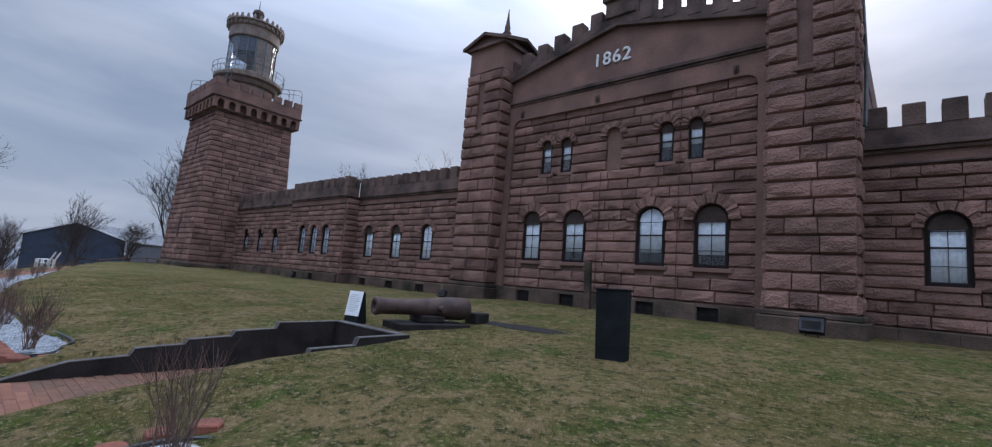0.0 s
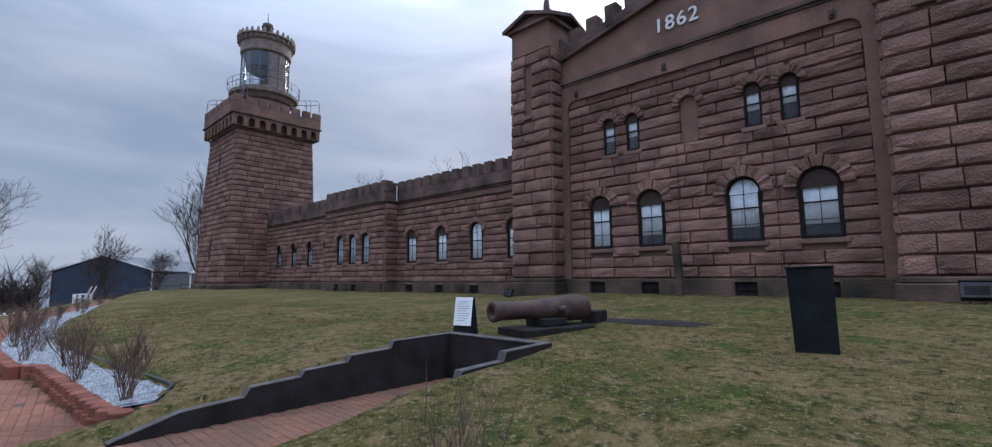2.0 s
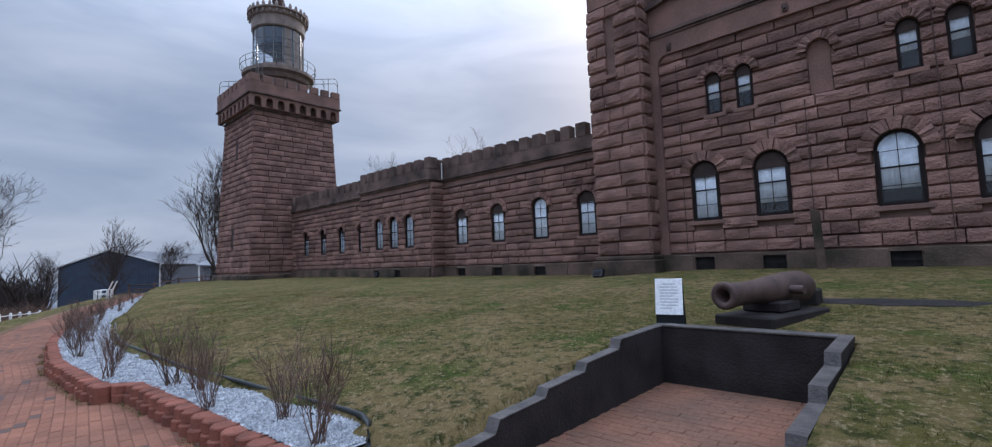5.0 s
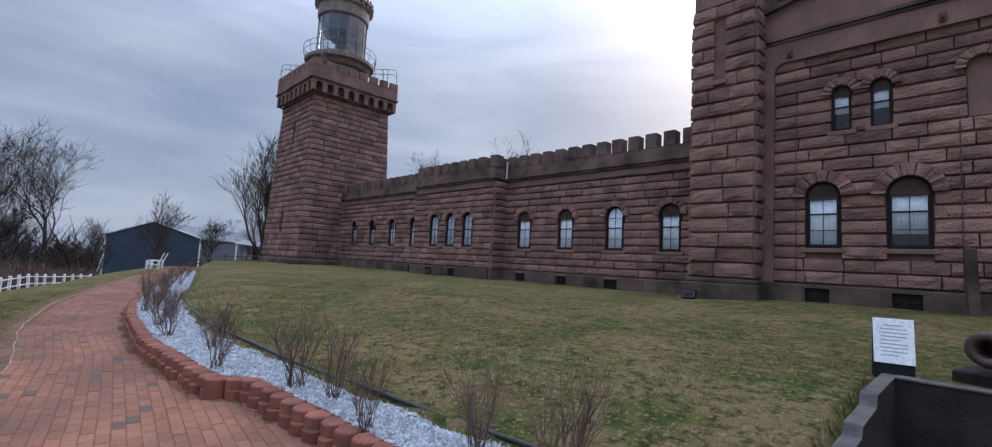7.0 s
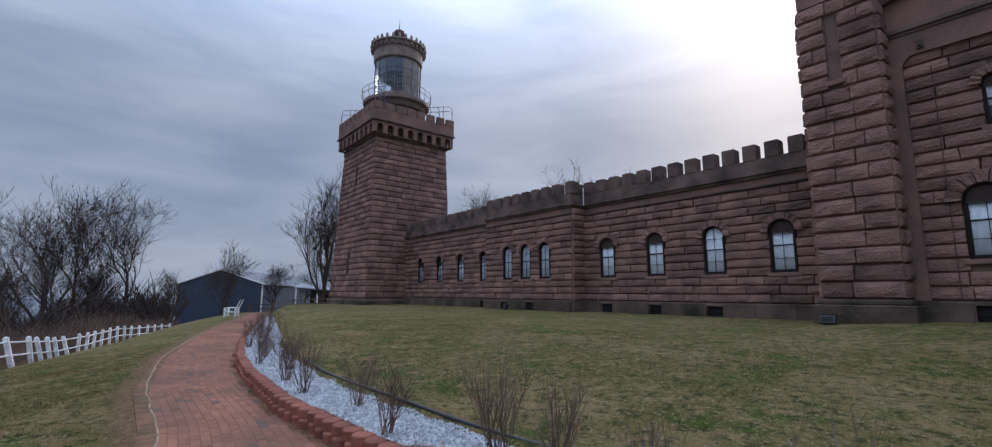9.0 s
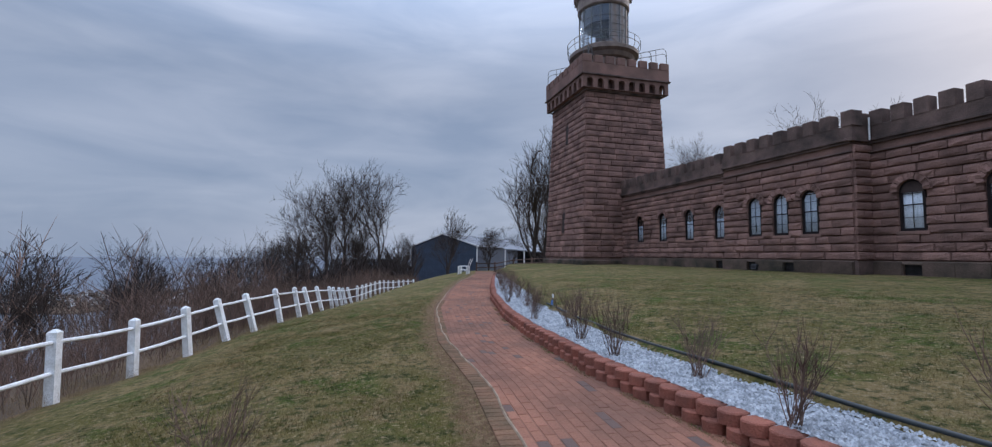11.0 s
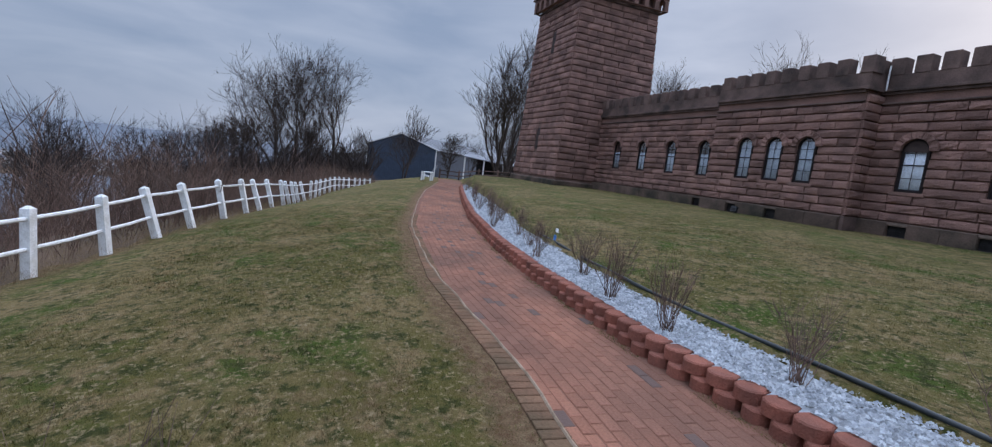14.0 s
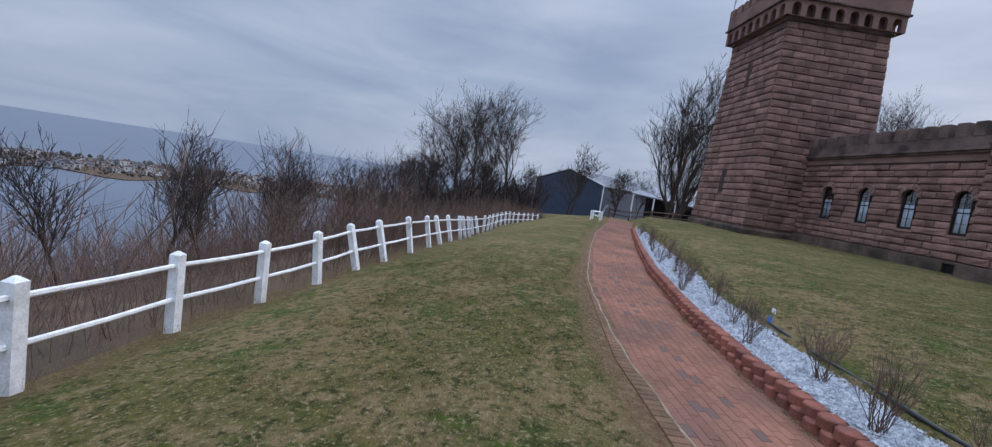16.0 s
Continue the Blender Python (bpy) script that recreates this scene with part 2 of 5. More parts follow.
def piece(name, me, m, parent):
    ob = new(name, me)
    ob.parent = parent
    ob.matrix_basis = m
    return ob


def thing(name, label, category, at=(0, 0, 0), group="", kind=""):
    return tagged(new(name), label, category, group, kind)


def box(bm, x0, x1, y0, y1, z0, z1, bevel=0.0):
    vs = [bm.verts.new((x, y, z)) for x in (x0, x1) for y in (y0, y1) for z in (z0, z1)]
    fs = [bm.faces.new([vs[i] for i in q]) for q in ((0, 1, 3, 2), (4, 6, 7, 5), (0, 4, 5, 1), (2, 3, 7, 6), (0, 2, 6, 4), (1, 5, 7, 3))]
    if bevel:
        es = list({ed for f in fs for ed in f.edges})
        bmesh.ops.bevel(bm, geom=es, offset=bevel, segments=1, affect="EDGES")
    return bm


def boxes(*rows, bevel=0.0):
    bm = bmesh.new()
    for r in rows:
        box(bm, *r, bevel=bevel)
    return bm


def lathe(profile, n=32, centre=(0, 0), bm=None):
    """Turns (radius, z) points round an upright axis."""
    bm = bm or bmesh.new()
    rings = []
    for r, z in profile:
        rings.append([bm.verts.new((centre[0] + r * math.cos(2 * math.pi * i / n), centre[1] + r * math.sin(2 * math.pi * i / n), z)) for i in range(n)])
    for p, q in zip(rings, rings[1:]):
        for i in range(n):
            bm.faces.new((p[i], p[(i + 1) % n], q[(i + 1) % n], q[i]))
    bm.faces.new(rings[0][::-1])
    bm.faces.new(rings[-1])
    return bm


def tube(points, radii, n=5, out=None):
    """A tapered tube along points, as (verts, faces)."""
    verts, faces = out if out else ([], [])
    first = len(verts)
    pts = [Vector(p) for p in points]
    for i, p in enumerate(pts):
        d = (pts[min(i + 1, len(pts) - 1)] - pts[max(i - 1, 0)]).normalized()
        s = d.orthogonal().normalized()
        t = d.cross(s)
        r = radii[i] if hasattr(radii, "__len__") else radii
        for k in range(n):
            ang = 2 * math.pi * k / n
            verts.append(tuple(p + s * (r * math.cos(ang)) + t * (r * math.sin(ang))))
    for i in range(len(pts) - 1):
        for k in range(n):
            a0, a1 = first + i * n + k, first + i * n + (k + 1) % n
            faces.append((a0, a1, a1 + n, a0 + n))
    faces.append(tuple(first + k for k in range(n))[::-1])
    faces.append(tuple(first + (len(pts) - 1) * n + k for k in range(n)))
    return verts, faces


def plate(outline, holes, y0, y1):
    """An upright plate from (x, z) loops, holes cut through, between y0 (front) and y1."""
    bm = bmesh.new()
    edges = []
    for loop in (outline, *holes):
        vs = [bm.verts.new((x, y0, z)) for x, z in loop]
        edges += [bm.edges.new((vs[i], vs[(i + 1) % len(vs)])) for i in range(len(vs))]
    bmesh.ops.triangle_fill(bm, use_beauty=True, use_dissolve=False, edges=edges)
    geom = bmesh.ops.extrude_face_region(bm, geom=bm.faces[:])["geom"]
    bmesh.ops.translate(bm, verts=[g for g in geom if isinstance(g, bmesh.types.BMVert)], vec=(0, y1 - y0, 0))
    return bm


def arch(xc, w, zb, zt, n=10, grow=0.0):
    """The loop of a round-headed opening."""
    r = w / 2 + grow
    zs = zt - w / 2
    return [(xc - r, zb), (xc + r, zb)] + [(xc + r * math.cos(math.pi * i / n), zs + r * math.sin(math.pi * i / n)) for i in range(n + 1)]


# ---- rock-faced stones ----
def stone_mesh(seed, jx=0.02, jz=0.11, mat=None):
    rnd = random.Random(seed)
    xs, zs = (-0.5, -0.5 + jx, -0.17, 0.16, 0.5 - jx, 0.5), (0.0, jz, 0.36, 0.66, 1 - jz, 1.0)
    verts, faces = [], []
    for i, x in enumerate(xs):
        for j, z in enumerate(zs):
            rim = i in (0, 5) or j in (0, 5)
            edge = i in (1, 4) or j in (1, 4)
            y = 0.0 if rim else -(0.66 + 0.2 * rnd.random()) if edge else -(0.8 + 0.28 * rnd.random())
            dx = 0 if rim else rnd.uniform(-0.012, 0.012)
            dz = 0 if rim else rnd.uniform(-0.02, 0.02)
            verts.append((x + dx, y, z + dz))
    for i in range(5):
        for j in range(5):
            k = i * 6 + j
            faces.append((k, k + 6, k + 7, k + 1))
    me = bpy.data.meshes.new("stone")
    me.from_pydata(verts, [], faces)
    me.materials.append(mat or STONE)
    return me


STONES = [stone_mesh(i) for i in range(14)]
PLINTHS = [stone_mesh(50 + i, 0.012, 0.02, PLINTH) for i in range(5)]


def courses(parent, face, z0, z1, span, openings, seed, h=0.31, depth=0.115, length=(0.5, 1.15), kinds=None):
    """Courses of rock-faced stones on a wall face. span(z): the face's ends at that height; openings: (xc, w, zb, zt, ring)."""
    rnd = random.Random(seed)
    rows = max(1, round((z1 - z0) / h))
    h = (z1 - z0) / rows
    for r in range(rows):
        zb = z0 + r * h
        x0, x1 = span(zb + h / 2)
        cut = []
        for xc, w, ob, ot, ring in openings:
            if zb + h <= ob + 0.02 or zb >= ot + ring - 0.02:
                continue
            zs, half = ot - w / 2, w / 2 + 0.012
            if zb + h > zs and ring:
                foot = max(zb - zs, 0.0)
                half = max(half if zb < zs else 0, math.sqrt(max((w / 2 + 0.05) ** 2 - foot * foot, 0.0)))
            elif ring == 0 and zb > zs:
                half = w / 2 + 0.02
            cut.append((xc - half, xc + half))
        cut.sort()
        runs, at = [], x0
        for c0, c1 in cut:
            if c0 - at > 0.05:
                runs.append((at, min(c0, x1)))
            at = max(at, c1)
        if x1 - at > 0.05:
            runs.append((at, x1))
        for a0, a1 in runs:
            widths, total = [], 0
            while total < a1 - a0:
                w = rnd.uniform(*length)
                widths.append(w)
                total += w
            if len(widths) > 1 and rnd.random() < 0.6:
                widths.pop()
            k = (a1 - a0) / sum(widths)
            x = a0
            for w in widths:
                w *= k
                m = face @ Matrix.Translation((x + w / 2, 0, zb)) @ Matrix.Diagonal((w, depth * rnd.uniform(0.75, 1.25), h, 1))
                piece("stone", rnd.choice(kinds or STONES), m, parent)
                x += w


def ring_mesh(r0, r1, a0, a1, depth):
    """One wedge stone of an arch, in its own plane round the origin."""
    bm = bmesh.new()
    front, back = [], []
    n = 3
    for rr in (r0, r1):
        for i in range(n + 1):
            ang = a0 + (a1 - a0) * i / n
            back.append(bm.verts.new((rr * math.cos(ang), 0.05, rr * math.sin(ang))))
            ra = rr + (0.012 if rr == r0 else -0.012)
            sh = a0 + (a1 - a0) * (0.025 + 0.95 * i / n)
            front.append(bm.verts.new((ra * math.cos(sh), -depth * (0.9 + 0.12 * math.sin(i * 2.1 + a0 * 5)), ra * math.sin(sh))))
    m = n + 1
    for i in range(n):
        bm.faces.new((front[i], front[i + 1], front[m + i + 1], front[m + i]))
        bm.faces.new((front[i], back[i], back[i + 1], front[i + 1]))
        bm.faces.new((front[m + i], front[m + i + 1], back[m + i + 1], back[m + i]))
    for i in (0, n):
        bm.faces.new((front[i], front[m + i], back[m + i], back[i]))
    bmesh.ops.recalc_face_normals(bm, faces=bm.faces)
    me = bpy.data.meshes.new("arch_stone")
    bm.to_mesh(me)
    bm.free()
    me.materials.append(STONE)
    return me


RINGS = {}


def arch_stones(parent, xc, w, zt, y, ring, count=5):
    key = (round(w, 2), ring, count)
    if key not in RINGS:
        RINGS[key] = [ring_mesh(w / 2 + 0.01, w / 2 + ring, math.pi * i / count + 0.006, math.pi * (i + 1) / count - 0.006, 0.2) for i in range(count)]
    for me in RINGS[key]:
        piece("arch_stone", me, pose(xc, y, zt - w / 2), parent)


# ---- ground ----
def smooth(a0, b0, v):
    k = min(1, max(0, (v - a0) / (b0 - a0)))
    return k * k * (3 - 2 * k)


def lerp_line(line, v):
    for (a0, b0), (a1, b1) in zip(line, line[1:]):
        if v <= a1:
            return b0 + (b1 - b0) * (v - a0) / (a1 - a0)
    return line[-1][1]


PATH_Z = -0.45
# the path's edges and the bed's edges as y over x
PATH_LEFT = [(-60, -5.0), (-36, -7.2), (-26, -9.6), (-19, -11.8), (-14.5, -13.25), (-8, -14.95), (-2, -16.35), (1, -16.75), (3.2, -17.02), (6, -17.06), (9, -17.35), (14, -17.9), (40, -18.2)]
WALL_LINE = [(-60, -2.9), (-36, -5.1), (-26, -7.5), (-19, -9.95), (-14, -11.4), (-8.8, -12.85), (-4, -14.1), (0.6, -15.02), (3, -15.32), (6, -15.5), (8.9, -15.32), (9.2, -15.0), (11.1, -14.88), (12.7, -14.8), (13.7, -14.72)]
BED_EDGE = [(-26, -7.0), (-20, -8.75), (-17, -9.65), (-8, -11.75), (-3, -12.95), (-1.2, -13.6), (2.5, -14.15), (4.5, -14.4), (7, -14.4), (9.7, -14.3), (12.2, -14.02), (13.0, -13.98), (13.5, -14.15)]
LAWN_PROFILE = [(-15.6, -0.45), (-14.2, -0.2), (-12.5, 0.04), (-10.5, 0.18), (-8, 0.27), (-4, 0.4), (0, 0.46), (60, 0.5)]
FENCE = [(-48, -11.0), (-43, -13.2), (-36, -15.8), (-28, -17.8), (-20, -19.2), (-15, -19.7), (-12.5, -20.05), (-9, -20.65), (-6.75, -21.03), (-4.8, -21.48), (-3.32, -21.88), (-1.77, -22.33), (-0.2, -22.85), (1.9, -23.15), (9, -23.6)]
FENCE_Z = [(-48, -2.2), (-36, -2.5), (-26, -2.45), (-20, -2.25), (-15.4, -1.88), (-12.5, -1.65), (-9, -1.47), (-6.7, -1.37), (-4.8, -1.36), (-3.3, -1.38), (-1.8, -1.46), (-0.2, -1.54), (2, -1.44), (9, -1.1)]
BELOW = [(0, 0.0), (1.5, -0.25), (6, -1.3), (14, -4.2), (25, -9.5), (45, -21), (70, -35), (100, -46), (400, -50)]


def ground_z(x, y):
    """The height of the ground: lawn and path near the building, falling beyond the fence to the water."""
    xf = max(-48.0, min(9.0, x))
    drop = 0.065 * max(0, -33 - x)
    pl = lerp_line(PATH_LEFT, x)
    if y < pl:
        fy, fz = lerp_line(FENCE, xf), lerp_line(FENCE_Z, xf)
        u = (pl - y) / max(pl - fy, 1.0)
        if u < 1:
            return PATH_Z + (fz - PATH_Z) * u ** 1.55 - drop
        return fz + lerp_line(BELOW, fy - y) * (0.25 + 0.75 * max(smooth(-95, -40, x), smooth(-32, -60, y))) - drop
    up = lerp_line(LAWN_PROFILE, y) + 0.2 * smooth(7, 12, x) * smooth(-10, -3, y)
    if x < 13.6:
        be = lerp_line(BED_EDGE, x) if x > -26 else lerp_line(WALL_LINE, x) + 0.6
        z = PATH_Z + (max(up, -0.16) - PATH_Z) * smooth(be - 0.25, be - 0.05, y)
        return (z if x > -26 else PATH_Z + (z - PATH_Z) * smooth(-34, -26, x)) - drop
    return up


PIT = (14.26, 16.1, -10.45)          # inner left, inner right, far end


BARE = [(6.3, -18.25, 0.9, 0.42), (5.2, -19.3, 1.3, 0.3), (7.6, -18.9, 0.8, 0.3), (15.05, -9.75, 0.9, 0.6), (16.4, -7.4, 1.2, 0.4), (18.6, -11.2, 2.2, 0.22), (12.6, -11.4, 1.6, 0.2), (2.5, -19.2, 1.4, 0.25)]


def wear_at(x, y):
    """Bare earth along the path's outer edge, at the fence and in trodden spots."""
    d, f = lerp_line(PATH_LEFT, x) - y, y - lerp_line(FENCE, max(-48.0, min(9.0, x)))
    w = 0.0
    if d > -0.1:
        w = max(0.62 * (1 - smooth(0.05, 0.5, d)) + 0.25 * (1 - smooth(0.3, 1.8, d)), 0.55 * (1 - smooth(-0.2, 1.3, f)))
    elif y > -1.9 and x < 22:
        w = 0.25
    for bx, by, br, amount in BARE:
        w = max(w, amount * (1 - smooth(0.2 * br, br, math.hypot(x - bx, y - by))))
    return w


def make_ground():
    xs = [-900, -600, -400, -260, -180, -130, -100, -80, -65, -55] + [-48 + i * 1.5 for i in range(20)] + [-18 + i * 0.5 for i in range(24)] + [-6 + i * 0.25 for i in range(130)] + [26.5 + i for i in range(12)] + [45, 60, 90, 150, 300, 600, 900]
    ys = [-900, -500, -300, -200, -150, -120, -100, -80, -65, -55, -48, -42, -38, -34, -31, -29] + [-27 + i * 0.4 for i in range(20)] + [-19 + i * 0.18 for i in range(50)] + [-10 + i * 0.5 for i in range(22)] + [1.5, 3, 6, 10, 20, 40, 80, 150, 300, 600, 900]
    xs += [PIT[0] - 0.3, PIT[0] - 0.05, PIT[1] + 0.05, PIT[1] + 0.3]
    ys += [PIT[2] + 0.05, PIT[2] + 0.25]
    xs, ys = sorted(set(xs)), sorted(set(ys))
    verts, faces, mats = [], [], []
    for x in xs:
        for y in ys:
            z = ground_z(x, y)
            if PIT[0] - 0.06 <= x <= PIT[1] + 0.06 and -18 < y <= PIT[2] + 0.06:
                z = PATH_Z - 0.03
            elif abs(z - PATH_Z) > 0.02:
                z += 0.018 * noise.noise((x * 1.3, y * 1.3, 0))
            if x < -120:
                z = min(z, -0.45 - (-120 - x) * 0.25)
            z = max(z, -48)
            verts.append((x, y, z))
    n = len(ys)
    for i in range(len(xs) - 1):
        for j in range(n - 1):
            k = i * n + j
            faces.append((k, k + n, k + n + 1, k + 1))
            cx, cy = (xs[i] + xs[i + 1]) / 2, (ys[j] + ys[j + 1]) / 2
            mats.append(1 if cy < lerp_line(FENCE, max(-48, min(9, cx))) - 0.3 and cx < 40 or cx < -75 else 0)
    ob = part("ground", (verts, faces), GRASS, None, smooth=True)
    ob.data.materials.append(SLOPE)
    layer = ob.data.attributes.new("wear", "FLOAT", "POINT")
    layer.data.foreach_set("value", [wear_at(x, y) for x, y, z in verts])
    ob.data.polygons.foreach_set("material_index", mats)
    tagged(ob, "winter lawn falling to a brown leaf-littered slope", "ground", kind="structure")
    return ob


make_ground()


# ---- the building ----
AXIS = 14.95                    # the front's line of symmetry
WING_WINDOWS = [(-0.49, 0.8), (1.98, 0.8), (4.45, 0.8), (6.8, 0.8)]
FAR_WINDOWS = [(-9.75, 0.72), (-12.2, 0.72), (-14.75, 0.72), (-17.3, 0.72)]
BAY_WINDOWS = [(-6.5, 0.74), (-5.07, 0.74), (-3.67, 0.74)]
FRONT_WINDOWS = [(11.78, 0.8), (13.6, 0.86), (16.35, 0.9), (18.15, 0.92)]
UPPER_WINDOWS = [(12.22, 0.42), (13.08, 0.42), (16.75, 0.42), (17.65, 0.42)]
count_window = [0]
# own colour of the arched heads; on the tower's slits it paints shade
PANEL_SLIT_SHADE = material("brown_panel_slit_shade", (0.07, 0.05, 0.045), rough=0.8, bump=0.1)


def make_window(xc, w, zb, zt, y, drop, bars, blind=0.0, cloth=None, label="round-headed sash window with a white curtain in brown stone"):
    """A dark frame, two sashes with bars, panes and a curtain behind; y: the wall's face; drop: the curtain's lower and upper ends, as shares of the height."""
    count_window[0] += 1
    root = tagged(new("window_%d" % count_window[0]), label, "window", "round-headed windows", "structure")
    f, stile = (0.055, 0.035) if w > 0.5 else (0.035, 0.018)
    yf = y - 0.055
    part("window_frame", plate(arch(xc, w + 0.02, zb, zt + 0.01), [arch(xc, w - 2 * f, zb + f, zt - f)], yf, yf + 0.1), FRAME, root)
    part("window_sill", boxes((xc - w / 2 - 0.12, xc + w / 2 + 0.12, y - 0.12, y + 0.18, zb - 0.13, zb - 0.003), bevel=0.015), SMOOTH, root)
    iw, ib, it = w - 2 * f, zb + f, zt - f
    mid = ib + (it - ib) * 0.5
    cols, rows = bars
    t = 0.016
    for part_z in [(ib, mid), (mid, it)]:
        bm = bmesh.new()
        z0, z1 = part_z
        off = 0.012 if part_z[0] == ib else 0.0
        top = z1 if off else it
        box(bm, xc - iw / 2, xc + iw / 2, yf + 0.01 + off, yf + 0.03 + off, z0, z0 + 0.045)
        box(bm, xc - iw / 2, xc - iw / 2 + stile, yf + 0.01 + off, yf + 0.03 + off, z0 + 0.045, z1 if off else it - iw / 2)
        box(bm, xc + iw / 2 - stile, xc + iw / 2, yf + 0.01 + off, yf + 0.03 + off, z0 + 0.045, z1 if off else it - iw / 2)
        for c in range(1, cols):
            x = xc - iw / 2 + iw * c / cols
            box(bm, x - t / 2, x + t / 2, yf + 0.012 + off, yf + 0.028 + off, z0 + 0.045, top)
        for r in range(1, rows):
            z = z0 + (z1 - z0) * r / rows
            half = iw / 2 - 0.036
            if not off and z > it - iw / 2:
                half = math.sqrt(max((iw / 2) ** 2 - (z - it + iw / 2) ** 2, 0.001))
            box(bm, xc - half, xc + half, yf + 0.014 + off, yf + 0.027 + off, z - t / 2, z + t / 2)
        part("sash", bm, SASH, root)
    pane = part("pane", plate(arch(xc, iw, ib, it), [], yf + 0.045, yf + 0.048), GLASS, root)
    pane.visible_shadow = False
    if drop:
        cw, n = iw + 0.1, 26
        zb2, zt2 = ib - 0.02 + (it - ib) * drop[0], ib + (it - ib) * drop[1]
        verts, faces = [], []
        for i in range(n + 1):
            x = xc - cw / 2 + cw * i / n
            yy = yf + 0.075 + 0.008 * math.sin(i * 1.7 + xc) + 0.005 * math.sin(i * 3.9)
            verts += [(x, yy, zb2), (x, yy, zt2)]
        for i in range(n):
            faces.append((2 * i, 2 * i + 2, 2 * i + 3, 2 * i + 1))
        c = part("curtain", (verts, faces), cloth or CURTAIN, root, "hanging curtain", smooth=True)
        s = c.modifiers.new("thickness", "SOLIDIFY")
        s.thickness = 0.006
        if blind:
            zs = it - iw / 2
            part("arch_panel", plate([(x, max(z, zs - blind)) for x, z in arch(xc, iw, zs - blind, it)], [], yf + 0.004, yf + 0.009), PANEL_SLIT_SHADE, root, "dark brown panel in the arched head")
    bm = boxes((xc - w / 2 - 0.2, xc + w / 2 + 0.2, yf + 0.7, yf + 0.75, zb - 0.1, zt + 0.1), (xc - w / 2 - 0.2, xc - w / 2 - 0.15, yf + 0.1, yf + 0.7, zb - 0.1, zt + 0.1),
               (xc + w / 2 + 0.15, xc + w / 2 + 0.2, yf + 0.1, yf + 0.7, zb - 0.1, zt + 0.1), (xc - w / 2 - 0.15, xc + w / 2 + 0.15, yf + 0.1, yf + 0.7, zb - 0.15, zb - 0.1), (xc - w / 2 - 0.15, xc + w / 2 + 0.15, yf + 0.1, yf + 0.7, zt + 0.05, zt + 0.1))
    part("reveal", bm, ROOM, root)
    return root


def vent_boxes(root, x0, x1, z0, z1, y):
    part("vent", boxes((x0, x1, y + 0.12, y + 0.16, z0, z1), (x0, x1, y + 0.05, y + 0.08, z0 + (z1 - z0) * 0.45, z0 + (z1 - z0) * 0.5)), ROOM, root, "dark cellar opening")


def merlons(root, x0, x1, y0, y1, z0, z1, width, gap, first=0.0, flip=False):
    """A row of merlons with sloped caps, each a part."""
    bm = bmesh.new()
    box(bm, -width / 2, width / 2, y0, y1, 0, z1 - z0)
    bmesh.ops.bevel(bm, geom=[ed for ed in bm.edges if min(v.co.z for v in ed.verts) > 0.1], offset=0.025, segments=1, affect="EDGES")
    bmesh.ops.recalc_face_normals(bm, faces=bm.faces)
    me = bpy.data.meshes.new("merlon")
    bm.to_mesh(me)
    bm.free()
    me.materials.append(COPING)
    x = x0 + first + width / 2
    while x + width / 2 <= x1 + 0.01:
        piece("merlon", me, Matrix.Translation((x, 0, z0)), root)
        x += width + gap


